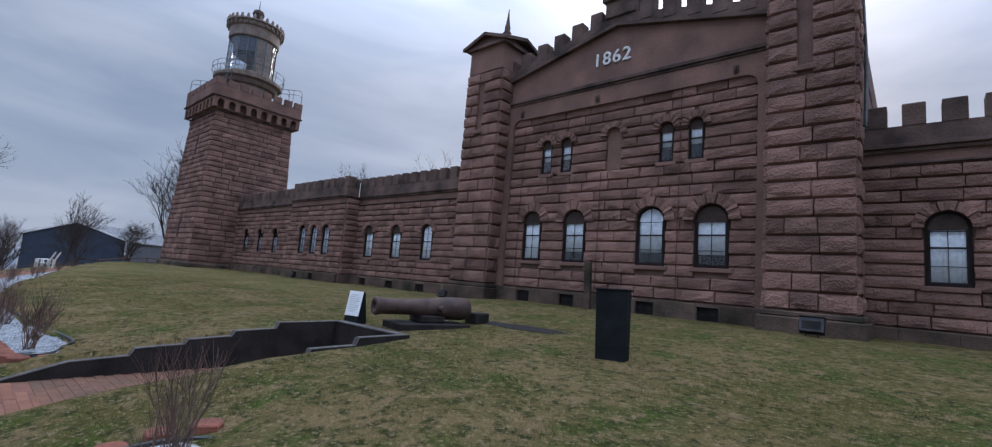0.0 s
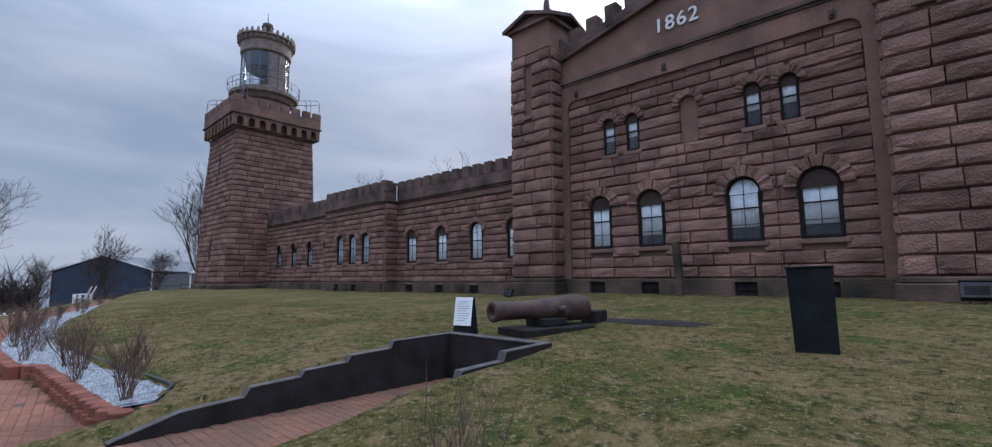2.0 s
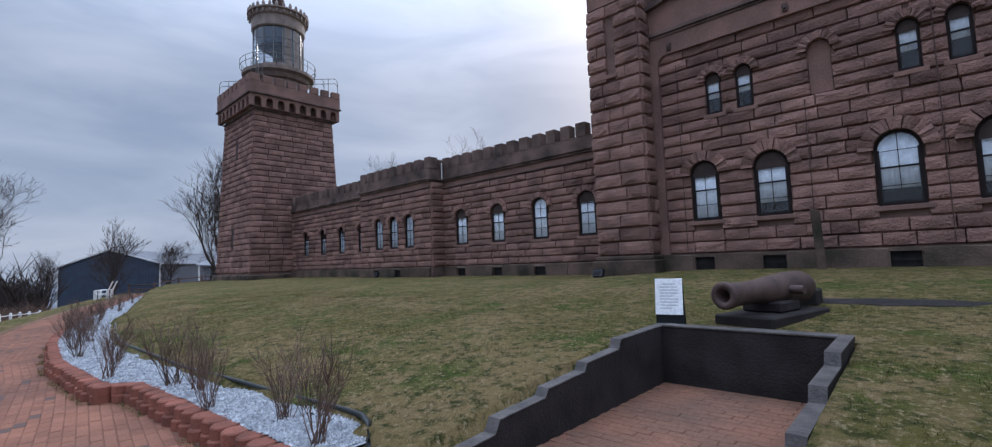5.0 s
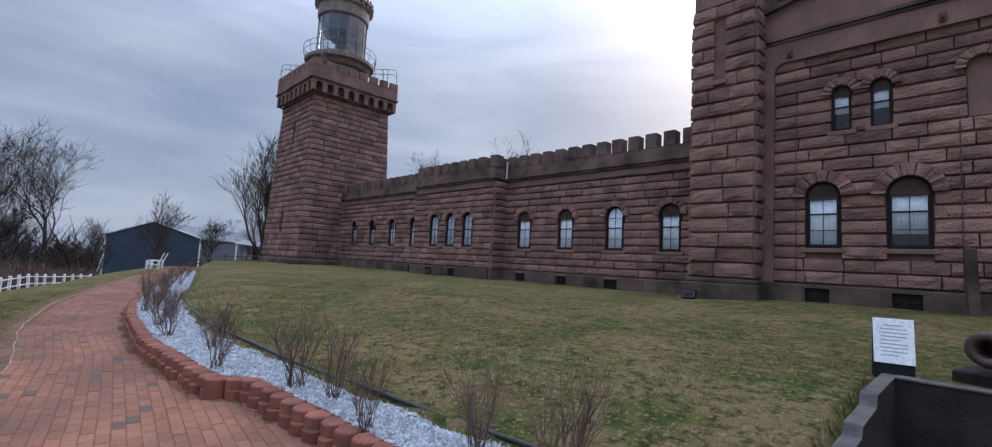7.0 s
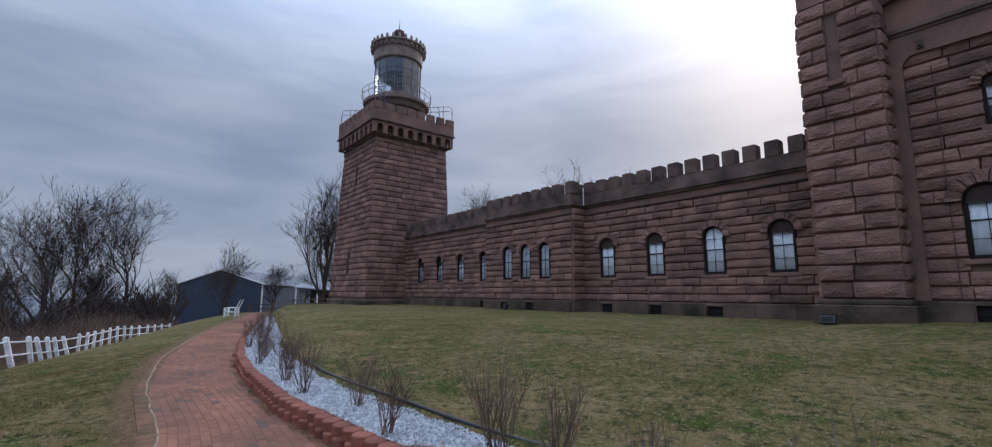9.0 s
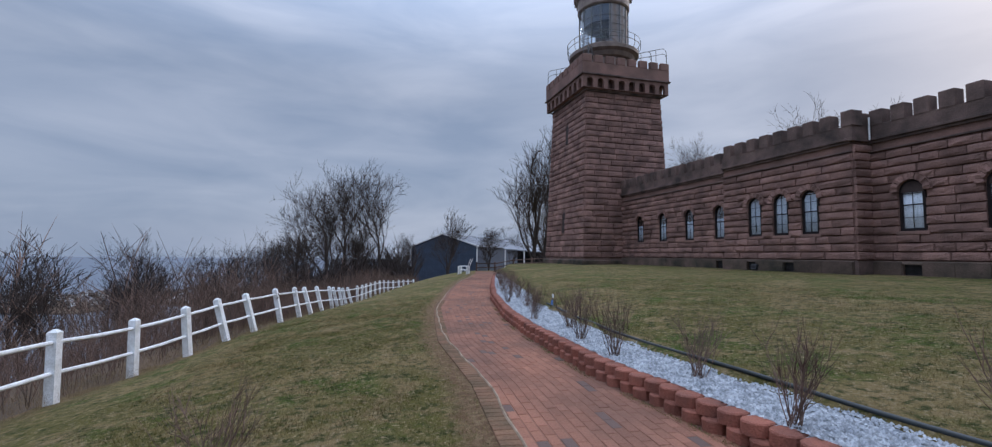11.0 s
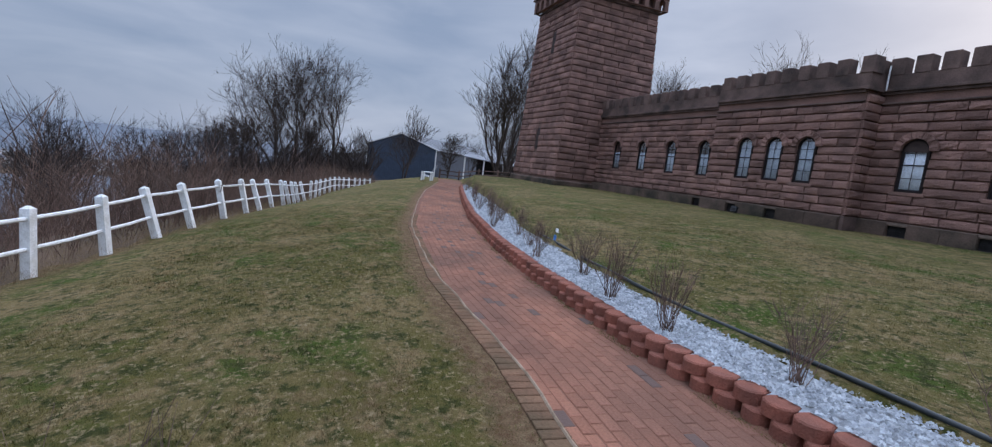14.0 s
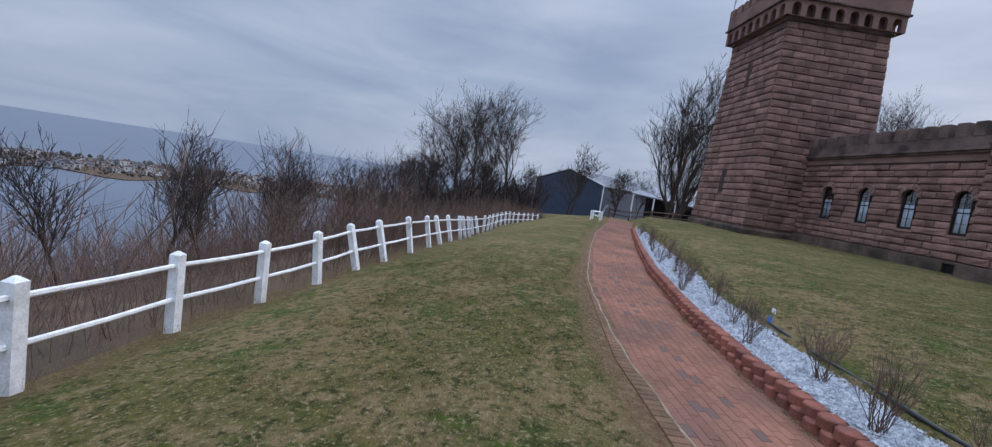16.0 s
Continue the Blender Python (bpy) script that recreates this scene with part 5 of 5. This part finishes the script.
ch = garden_chair(pose(-25.6, -10.7, PATH_Z - 0.03, 0, 0, -15) @ Matrix.Scale(1.1, 4))
copy_thing(ch, pose(-26.7, -10.3, PATH_Z - 0.03, 0, 0, -15))
low = thing("timber_fence", "low weathered grey timber rail fence at the path's end", "fence")
prev = None
for i in range(7):
    x, y = -31.5 + i * 0.55, -8.2 + i * 1.6
    z = ground_z(x, y)
    part("post", boxes((x - 0.06, x + 0.06, y - 0.06, y + 0.06, z - 0.1, z + 0.85), bevel=0.01), COPING, low)
    if prev:
        for h in (0.35, 0.7):
            part("rail", tube([(prev[0], prev[1], prev[2] + h), (x, y, z + h)], 0.045, 6), COPING, low)
    prev = (x, y, z)


def shed():
    root = thing("metal_shed", "large dark blue metal shed with white trim and grey roof", "shed")
    Y0, Y1, YA, L = 0.0, 20.6, 10.2, 55.0
    zb, e0, e1, za = -12.0, 3.1, 3.3, 6.7
    root.matrix_basis = pose(-128.0, -4.9, 0, 0, 0, -35)
    gable = [(Y0, zb), (Y1, zb), (Y1, e1), (YA, za), (Y0, e0)]
    wm = Matrix(((0, 1, 0, 0), (1, 0, 0, 0), (0, 0, 1, 0), (0, 0, 0, 1)))
    w = part("wall", plate(gable, [], -L, 0), SHEDBLUE, root)
    w.matrix_basis = wm
    for i in range(38):
        y = Y0 + 0.4 + i * 0.53
        top = e0 + (za - e0) * (y - Y0) / (YA - Y0) if y < YA else e1 + (za - e1) * (Y1 - y) / (Y1 - YA)
        part("siding_rib", boxes((0, 0.05, y - 0.05, y + 0.05, zb, top - 0.1)), SHEDBLUE, root)
    r = part("roof", plate([(Y0 - 0.4, e0 - 0.1), (YA, za + 0.08), (Y1 + 0.6, e1 - 0.1), (Y1 + 0.6, e1 + 0.1), (YA, za + 0.3), (Y0 - 0.4, e0 + 0.12)], [], -L - 0.3, 0.3), SHEDROOF, root)
    r.matrix_basis = wm
    for i in range(27):
        x = -1.5 - i * 2.0
        rib = part("roof_rib", plate([(YA, za + 0.3), (Y1 + 0.6, e1 + 0.1), (Y1 + 0.6, e1 + 0.18), (YA, za + 0.38)], [], x - 0.06, x + 0.06), SHEDROOF, root)
        rib.matrix_basis = wm
    part("corner_trim", boxes((0, 0.12, Y0 - 0.05, Y0 + 0.25, zb, e0)), WHITE, root, "white corner trim")
    part("corner_trim", boxes((0, 0.12, Y1 - 0.25, Y1 + 0.05, zb, e1)), WHITE, root, "white corner trim")
    c = part("verge_trim", plate([(Y0 - 0.4, e0 - 0.12), (YA, za + 0.05), (Y1 + 0.6, e1 - 0.15), (Y1 + 0.6, e1 + 0.13), (YA, za + 0.33), (Y0 - 0.4, e0 + 0.15)], [], 0.32, 0.4), WHITE, root)
    c.matrix_basis = wm
    return root


shed()
sh = thing("open_shelter", "low open-sided shelter with a grey metal roof", "shelter")
sh.matrix_basis = pose(-112.0, 18.0, 0, 0, 0, -35)
bm = bmesh.new()
q = [bm.verts.new(p) for p in ((-14, 0, 5.0), (0, 0, 2.6), (0, 17, 1.2), (-14, 17, 3.6))]
t = [bm.verts.new((v.co.x, v.co.y, v.co.z + 0.25)) for v in q]
bm.faces.new(q[::-1])
bm.faces.new(t)
for i in range(4):
    bm.faces.new((q[i], q[(i + 1) % 4], t[(i + 1) % 4], t[i]))
part("roof", bm, SHEDROOF, sh)
# the interior's near-black on this wall paints the shade below the roof
part("back_wall", boxes((-14, -13.6, 0, 17, -8, 3.2)), ROOM, sh, "rear wall coloured near-black for the shade under the roof")
for i in range(4):
    y = 0.4 + i * 5.3
    part("post", boxes((-0.6, -0.3, y, y + 0.3, -8, 2.65 - y * 0.083)), WHITE, sh)
lh = thing("low_building", "low white building with a pale roof below the slope", "building")
part("wall", boxes((-84, -76, -16, -11.5, -8, -3.4)), WHITE, lh)
part("roof", boxes((-84.5, -75.5, -16.5, -11.0, -3.4, -3.0), bevel=0.1), SHEDROOF, lh)


# ---- trees ----
def tree_parts(seed, height, spread=0.55, levels=5, split=0.35):
    """A bare tree: a tapered trunk and a crown of forking limbs and twigs."""
    r = random.Random(seed)
    trunk, crown = ([], []), ([], [])

    def grow(p, d, length, rad, level):
        out = trunk if level == 0 else crown
        n = 5 if level < 2 else 3 if level < 4 else 2
        pts, q, e2 = [p], p, d
        for k in range(n):
            e2 = (e2 + Vector((r.uniform(-1, 1), r.uniform(-1, 1), r.uniform(-0.2, 0.5))) * (0.1 if level == 0 else 0.26 if level < 3 else 0.38)).normalized()
            q = q + e2 * length / n
            pts.append(q)
        r1 = rad * (0.55 if level else 0.6)
        tube(pts, [rad + (r1 - rad) * k / n for k in range(n + 1)], 7 if level == 0 else 5 if level == 1 else 3, out)
        if level >= levels:
            return
        kids = (6, 6, 4, 4, 3, 2)[level]
        for k in range(kids):
            t = r.uniform(split if level == 0 else 0.2, 1.0) if k else 1.0
            i = min(n, max(1, round(t * n)))
            a = 6.283 * (k / kids + r.uniform(-0.15, 0.15))
            side = e2.orthogonal().normalized()
            side = Matrix.Rotation(a, 3, e2) @ side
            up = Vector((0, 0, 0.3 if level < 3 else 0.1))
            nd = (e2 * (1.0 if k else 1.4) + side * spread * r.uniform(0.7, 1.5) + up).normalized()
            grow(pts[i], nd, height * (0.3, 0.2, 0.12, 0.075, 0.05)[level] * r.uniform(0.7, 1.25), max(rad * (1 - 0.42 * i / n) * r.uniform(0.45, 0.7), 0.017), level + 1)

    grow(Vector((0, 0, -0.3)), Vector((r.uniform(-0.06, 0.06), r.uniform(-0.06, 0.06), 1)), height * 0.5, height * 0.0155, 0)
    top = max(v[2] for v in crown[0])
    k = height / top
    trunk = ([(x * k, y * k, z * k) for x, y, z in trunk[0]], trunk[1])
    crown = ([(x * k, y * k, z * k) for x, y, z in crown[0]], crown[1])
    return trunk, crown


def tree(seed, height, **kw):
    root = thing("bare_tree", "leafless grey-barked deciduous tree in winter", "tree", group="bare trees")
    t, c = tree_parts(seed, height, **kw)
    part("trunk", t, BARK, root, smooth=True)
    part("crown", c, BARK, root)
    return root


TREES = [tree(101, 18, spread=0.5), tree(102, 18, spread=0.6), tree(103, 17, spread=0.7), tree(104, 12, spread=0.65), tree(105, 17, spread=0.4, split=0.2), tree(106, 9, spread=0.5, levels=4)]
SPOTS = [(0, -66, -21, 1.25, 0), (1, -66, -15.6, 1.2, 40), (2, -62, -23.5, 1.2, 90), (3, -40, -31.2, 0.85, 0), (4, -51.7, 4.4, 1.3, 10), (5, -7.5, -29.5, 0.62, 20)]
MORE = [(5, -69.8, -4.3, 1.4, 0), (0, -69, -24.5, 0.95, 120), (4, -64, -19, 0.9, 200), (1, -60, -30, 0.75, 70), (1, -34, -36.5, 0.72, 250), (5, -38, -39, 1.1, 80), (5, -28, -33, 0.8, 160), (5, -50, -34, 1.2, 220), 
        (5, -17, -34, 0.9, 80), (4, -55, 7.5, 1.1, 100), (2, -61, 10, 1.1, 300),
        (0, -47, 27, 1.15, 60), (1, -36, 37, 1.22, 170), (2, -54, 30, 1.1, 20), (2, -108, 2, 0.8, 70), (0, -112, -8, 0.75, 130), (4, -110, -18, 0.8, 200), (3, -98, -22, 1.0, 280),
        (2, -92, -30, 0.7, 20), (1, -85, -34, 0.7, 50), (3, -75, -30, 1.0, 110), (0, -100, -36, 0.7, 170), (1, -118, 22, 0.8, 240), (2, -96, 24, 0.75, 310), (3, -47, -26, 1.0, 44), (3, -74, 4, 0.8, 12), 
        (5, -9, -26.6, 0.45, 15), (5, -13, -27.5, 0.45, 130), (5, -5.5, -27, 0.4, 210), (5, -18, -26.6, 0.5, 280), (5, -23, -28, 0.6, 50), (5, -2.5, -28.5, 0.45, 160), (5, -28, -26, 0.6, 90), (5, -20, -31, 0.7, 340),
        (2, -78, 16, 0.8, 20), (1, -66, 16, 0.8, 200)]
for i, x, y, s, rz in SPOTS:
    TREES[i].matrix_basis = pose(x, y, ground_z(x, y), 0, 0, rz) @ Matrix.Scale(s, 4)
for i, x, y, s, rz in MORE:
    c = copy_thing(TREES[i], pose(x, y, ground_z(x, y), 0, 0, rz))
    c.scale = (s, s, s)


# ---- brush on the slope ----
def thicket(name, count, area, hgt, seed, mat, label, stem=0.0042):
    r = random.Random(seed)
    out = ([], [])
    for i in range(count):
        x = area[0] + (area[1] - area[0]) * r.random()
        fy = lerp_line(FENCE, max(-48, min(9, x)))
        y = fy - area[3] - (area[2]) * r.random() ** 1.5
        z = ground_z(x, y)
        h = hgt * r.uniform(0.4, 1.15) * (0.8 + 0.6 * noise.noise((x * 0.22, y * 0.22, seed)))
        d = Vector((r.uniform(-0.4, 0.4), r.uniform(-0.4, 0.4), 1)).normalized()
        p = [Vector((x, y, z - 0.1))]
        for k in range(3):
            d = (d + Vector((r.uniform(-0.3, 0.3), r.uniform(-0.3, 0.3), 0.05))).normalized()
            p.append(p[-1] + d * h / 3)
        t = stem * h
        tube(p, [t * 1.5, t, t * 0.7, t * 0.25], 3, out)
        for k in range(r.randint(3, 6)):
            q = p[r.randint(1, 2)].lerp(p[3], r.random() * 0.8)
            e2 = (d + Vector((r.uniform(-1, 1), r.uniform(-1, 1), r.uniform(-0.2, 0.5)))).normalized()
            l = h * r.uniform(0.2, 0.5)
            tube([q, q + e2 * l * 0.5, q + e2 * l + Vector((0, 0, -0.05 * l))], [t * 0.6, t * 0.4, t * 0.15], 3, out)
    ob = part(name, out, mat)
    return tagged(ob, label, "brush", kind="stuff")


thicket("brush", 15000, (-62, 12, 20, 0.5), 2.3, 1, BRUSH, "dense tangle of dry brown brush below the fence")
STRAW = material("dry_straw", (0.27, 0.195, 0.11), (0.15, 0.1, 0.058), 0.8, 0.95, 30, 0.2, vary=0.35, island=True)
thicket("dry_grass", 12000, (-46, 12, 1.6, -0.2), 0.42, 2, STRAW, "tall dry weeds along the fence")
thicket("far_woods", 3200, (-120, -58, 26, 0.5), 6.2, 4, BARK, "dark bare woods on the far slope", 0.012)
thicket("scrub_woods", 1300, (-58, 10, 32, 7.0), 5.2, 8, BRUSH, "bare brown scrub further down the slope", 0.0055)
thicket("saplings", 130, (-60, -3, 24, 2.0), 5.0, 3, BARK, "thin bare saplings on the slope")


# ---- water, spit of land and town ----
water = part("water", boxes((-4800, 1500, -4800, 3000, -47.5, -46.0)), WATER)
tagged(water, "calm grey-blue river and sea below the hill", "water", kind="structure")


TOWN_GREEN = material("far_bare_woods", (0.1, 0.088, 0.078), (0.06, 0.056, 0.052), 0.05, 0.95, 1, 0.2, vary=0.3, island=True)


def town():
    r = random.Random(9)
    verts, faces = [], []
    n = 40
    for i in range(n + 1):
        a0 = radians(176 + 62 * i / n)
        for d in (500 + 25 * math.sin(i * 0.9), 690 + 15 * math.sin(i * 1.3)):
            verts.append((8.8 + d * math.cos(a0), -18.9 + d * math.sin(a0), -45.2))
    verts += [(x, y, -47) for x, y, z in verts[:]]
    m = 2 * (n + 1)
    for i in range(n):
        k = 2 * i
        faces += [(k, k + 2, k + 3, k + 1), (k + m, k + m + 2, k + 2, k), (k + 1, k + 3, k + m + 3, k + m + 1)]
    tagged(part("spit", (verts, faces), SLOPE), "low built-up spit of land between river and sea", "land", kind="structure")
    walls = [material("town_wall_%d" % i, c, rough=0.8, bump=0.1) for i, c in enumerate(((0.7, 0.7, 0.7), (0.5, 0.47, 0.43), (0.38, 0.4, 0.43)))]
    roofs = [material("town_roof_%d" % i, c, rough=0.8, bump=0.1) for i, c in enumerate(((0.16, 0.15, 0.16), (0.26, 0.22, 0.2)))]
    for i in range(150):
        a0 = radians(178 + 56 * (i + r.uniform(-0.4, 0.4)) / 150)
        d = r.uniform(515, 670)
        x, y = 8.8 + d * math.cos(a0), -18.9 + d * math.sin(a0)
        w, l, h = r.uniform(4, 8.5), r.uniform(5, 8), r.uniform(2.8, 5.2)
        root = thing("house", "distant pale house on the built-up shore", "house", group="distant houses")
        root.matrix_basis = pose(x, y, -45.2, 0, 0, math.degrees(a0) + r.uniform(-12, 12))
        part("wall", boxes((-l / 2, l / 2, -w / 2, w / 2, 0, h)), walls[r.choice((0, 0, 1, 2))], root)
        roof = plate([(-w / 2 - 0.4, h), (w / 2 + 0.4, h), (0, h + w * 0.3)], [], -l / 2 - 0.4, l / 2 + 0.4)
        o = part("roof", roof, r.choice(roofs), root)
        o.matrix_basis = pose(0, 0, 0, 0, 0, 90)
        for k in (-1, 1):
            part("window", boxes((-l / 2 - 0.1, -l / 2 - 0.02, k * w * 0.25 - 0.5, k * w * 0.25 + 0.5, h * 0.45, h * 0.45 + 1.2)), ROOM, root)
    out = ([], [])
    for i in range(1500):
        a0 = radians(177 + 60 * r.random())
        d = r.uniform(505, 690)
        p = Vector((8.8 + d * math.cos(a0), -18.9 + d * math.sin(a0), -45.3))
        h, wd = r.uniform(1.5, 5), r.uniform(0.8, 2.2)
        tube([p, p + Vector((r.uniform(-.5, .5), r.uniform(-.5, .5), h * 0.5)), p + Vector((0, 0, h))], [wd * 0.4, wd, wd * 0.15], 5, out)
    tagged(part("town_trees", out, TOWN_GREEN), "dark bushes and trees among the far houses", "trees", kind="stuff")


town()


# ---- grass blades ----
def blades(name, n, x0, x1, y0, y1, keep, seed):
    g = np.random.RandomState(seed)
    x, y = g.uniform(x0, x1, n), g.uniform(y0, y1, n)
    ok = [i for i in range(n) if keep(x[i], y[i])]
    z = np.array([ground_z(x[i], y[i]) for i in ok])
    x, y = x[ok], y[ok]
    n = len(ok)
    ang, h, w = g.uniform(0, 6.283, n), g.uniform(0.008, 0.034, n), g.uniform(0.0022, 0.005, n)
    lx, ly = g.normal(0, 0.022, n), g.normal(0, 0.022, n)
    co = np.empty((n, 3, 3), np.float32)
    co[:, 0] = np.stack([x - w * np.cos(ang), y - w * np.sin(ang), z - 0.012], 1)
    co[:, 1] = np.stack([x + w * np.cos(ang), y + w * np.sin(ang), z - 0.012], 1)
    co[:, 2] = np.stack([x + lx, y + ly, z + h], 1)
    me = bpy.data.meshes.new(name)
    me.vertices.add(3 * n)
    me.vertices.foreach_set("co", co.ravel())
    me.loops.add(3 * n)
    me.loops.foreach_set("vertex_index", np.arange(3 * n, dtype=np.int32))
    me.polygons.add(n)
    me.polygons.foreach_set("loop_start", np.arange(0, 3 * n, 3, dtype=np.int32))
    me.polygons.foreach_set("loop_total", np.full(n, 3, np.int32))
    me.update()
    me.materials.append(BLADE)
    return tagged(new(name, me), "short winter grass, part green and part straw", "grass", kind="stuff")


def hash01(x, y):
    return (math.sin(x * 127.1 + y * 311.7) * 43758.5453) % 1.0


def on_right(x, y):
    if PIT[0] - 0.2 < x < PIT[1] + 0.2 and y < PIT[2] + 0.25:
        return False
    if x < 13.8:
        return y > lerp_line(BED_EDGE, x) + 0.06
    return y > lerp_line(PATH_RIGHT, x) + 0.05 and math.hypot(x - 18.75, y + 14.2) > 0.62


blades("grass", 300000, -9, 23, -15.3, -6, lambda x, y: on_right(x, y) and hash01(x, y) < smooth(-9, 3, x) * smooth(-6, -9, y), 1)
blades("grass_slope", 330000, -9, 10, -21.8, -14.5, lambda x, y: y < lerp_line(PATH_LEFT, x) - 0.05 and hash01(x, y) < (1 - 0.85 * wear_at(x, y)) * smooth(-9, 1, x) * smooth(-21.8, -20.4, y), 3)


def at_wall_foot(x, y):
    return abs(y - lerp_line(WALL_LINE, x) + 0.13) < 0.045 and noise.noise((x * 1.7, 0.5, 9.0)) > 0.02


blades("wall_foot_weeds", 220000, -6, 13.4, -16.0, -14.7, at_wall_foot, 6)


# ---- brick pavers, piece by piece ----
def paver_mesh(l, w):
    bm = boxes((-l / 2, l / 2, -w / 2, w / 2, 0, 0.045))
    bmesh.ops.bevel(bm, geom=[ed for ed in bm.edges if all(v.co.z > 0.04 for v in ed.verts)], offset=0.006, segments=1, affect="EDGES")
    bmesh.ops.recalc_face_normals(bm, faces=bm.faces)
    me = bpy.data.meshes.new("brick")
    bm.to_mesh(me)
    bm.free()
    me.materials.append(PAVER)
    return me


PL, PW = 0.215, 0.105
PAVER_ME = paver_mesh(PL - 0.005, PW - 0.005)
EDGE_ME = PAVER_ME.copy()
EDGE_ME.materials[0] = material("earth_covered_brick", (0.185, 0.1, 0.06), (0.11, 0.072, 0.042), 2.2, 0.95, 40, 0.6, vary=0.15)
rnd = random.Random(77)
verts, faces, made = [], [], 0


def lay(x, y, ang, near, parent):
    global verts, faces
    z = PATH_Z - 0.036 + rnd.uniform(-0.003, 0.003)
    if near:
        piece("brick", PAVER_ME, pose(x, y, z, rnd.uniform(-0.7, 0.7), rnd.uniform(-0.7, 0.7), ang + rnd.uniform(-0.8, 0.8)), parent)
        return
    c, s = math.cos(radians(ang)), math.sin(radians(ang))
    k = len(verts)
    for zz, g in ((0, 0.0), (0.04, 0.0), (0.045, 0.005)):
        for px, py in ((-1, -1), (1, -1), (1, 1), (-1, 1)):
            u, v = px * (PL / 2 - 0.0025 - g), py * (PW / 2 - 0.0025 - g)
            verts.append((x + c * u - s * v, y + s * u + c * v, z + zz))
    for r in (0, 4):
        faces += [(k + r + i, k + r + (i + 1) % 4, k + r + 4 + (i + 1) % 4, k + r + 4 + i) for i in range(4)]
    faces.append((k + 8, k + 9, k + 10, k + 11))


x = -24.0
while x < 16.3:
    yl, yr = lerp_line(PATH_LEFT, x), lerp_line(PATH_RIGHT, x)
    ang = math.degrees(math.atan2(lerp_line(PATH_LEFT, x + 0.3) - lerp_line(PATH_LEFT, x - 0.3), 0.6))
    rows = int((yr - yl - 0.14) / PW * math.cos(radians(ang)))
    c = math.cos(radians(ang))
    for j in range(max(rows, 0)):
        y = yl + 0.16 + (j + 0.5) * PW / c
        sh = PL / 2 * (j % 2)
        if y + 0.06 < yr - 0.02:
            lay(x + sh * c, y + sh * math.sin(radians(ang)), ang, 4.9 < x < 7.9, path)
    x += PL * c
stuff = part("paver_field", (verts, faces), PAVER_STUFF, path)
tagged(stuff, kind="stuff")
verts, faces = [], []
for j in range(42):
    y = -14.55 + (j + 0.5) * PW
    if y > PIT[2] - 0.05:
        break
    for i in range(10):
        xx = PIT[0] + 0.1 + PL * i + PL / 2 * (j % 2)
        if xx < PIT[1] - 0.06:
            lay(xx, y, 0, False, path)
PIT_PAVER = material("dirty_brick_paver", (0.225, 0.108, 0.07), (0.13, 0.078, 0.055), 1.3, 0.9, 35, 0.6, vary=0.05, island=True)
stuff = part("pit_pavers", (verts, faces), PIT_PAVER, pit_floor)
tagged(stuff, kind="stuff")
# soldier bricks and a pale strip along the outer edge
for x, y, ang in along(PATH_LEFT, -4, 11, 0.112):
    piece("edge_brick", EDGE_ME, pose(x, y + 0.07, PATH_Z - 0.03, 0, rnd.uniform(-2, 2), ang + 90), path)
EDGE_PALE = material("pale_edging", (0.36, 0.27, 0.19), (0.17, 0.12, 0.08), 4, 0.9, 40, 0.3)
part("edge_strip", tube([(x, y + 0.05 + 0.11 * smooth(0, 5, x) + 0.012 * math.sin(x * 5.1) + 0.01 * math.sin(x * 2.3), PATH_Z + 0.013) for x, y, ang in along(PATH_LEFT, -24, 14, 0.3)], 0.014, 6), EDGE_PALE, path, "pale narrow edging strip")
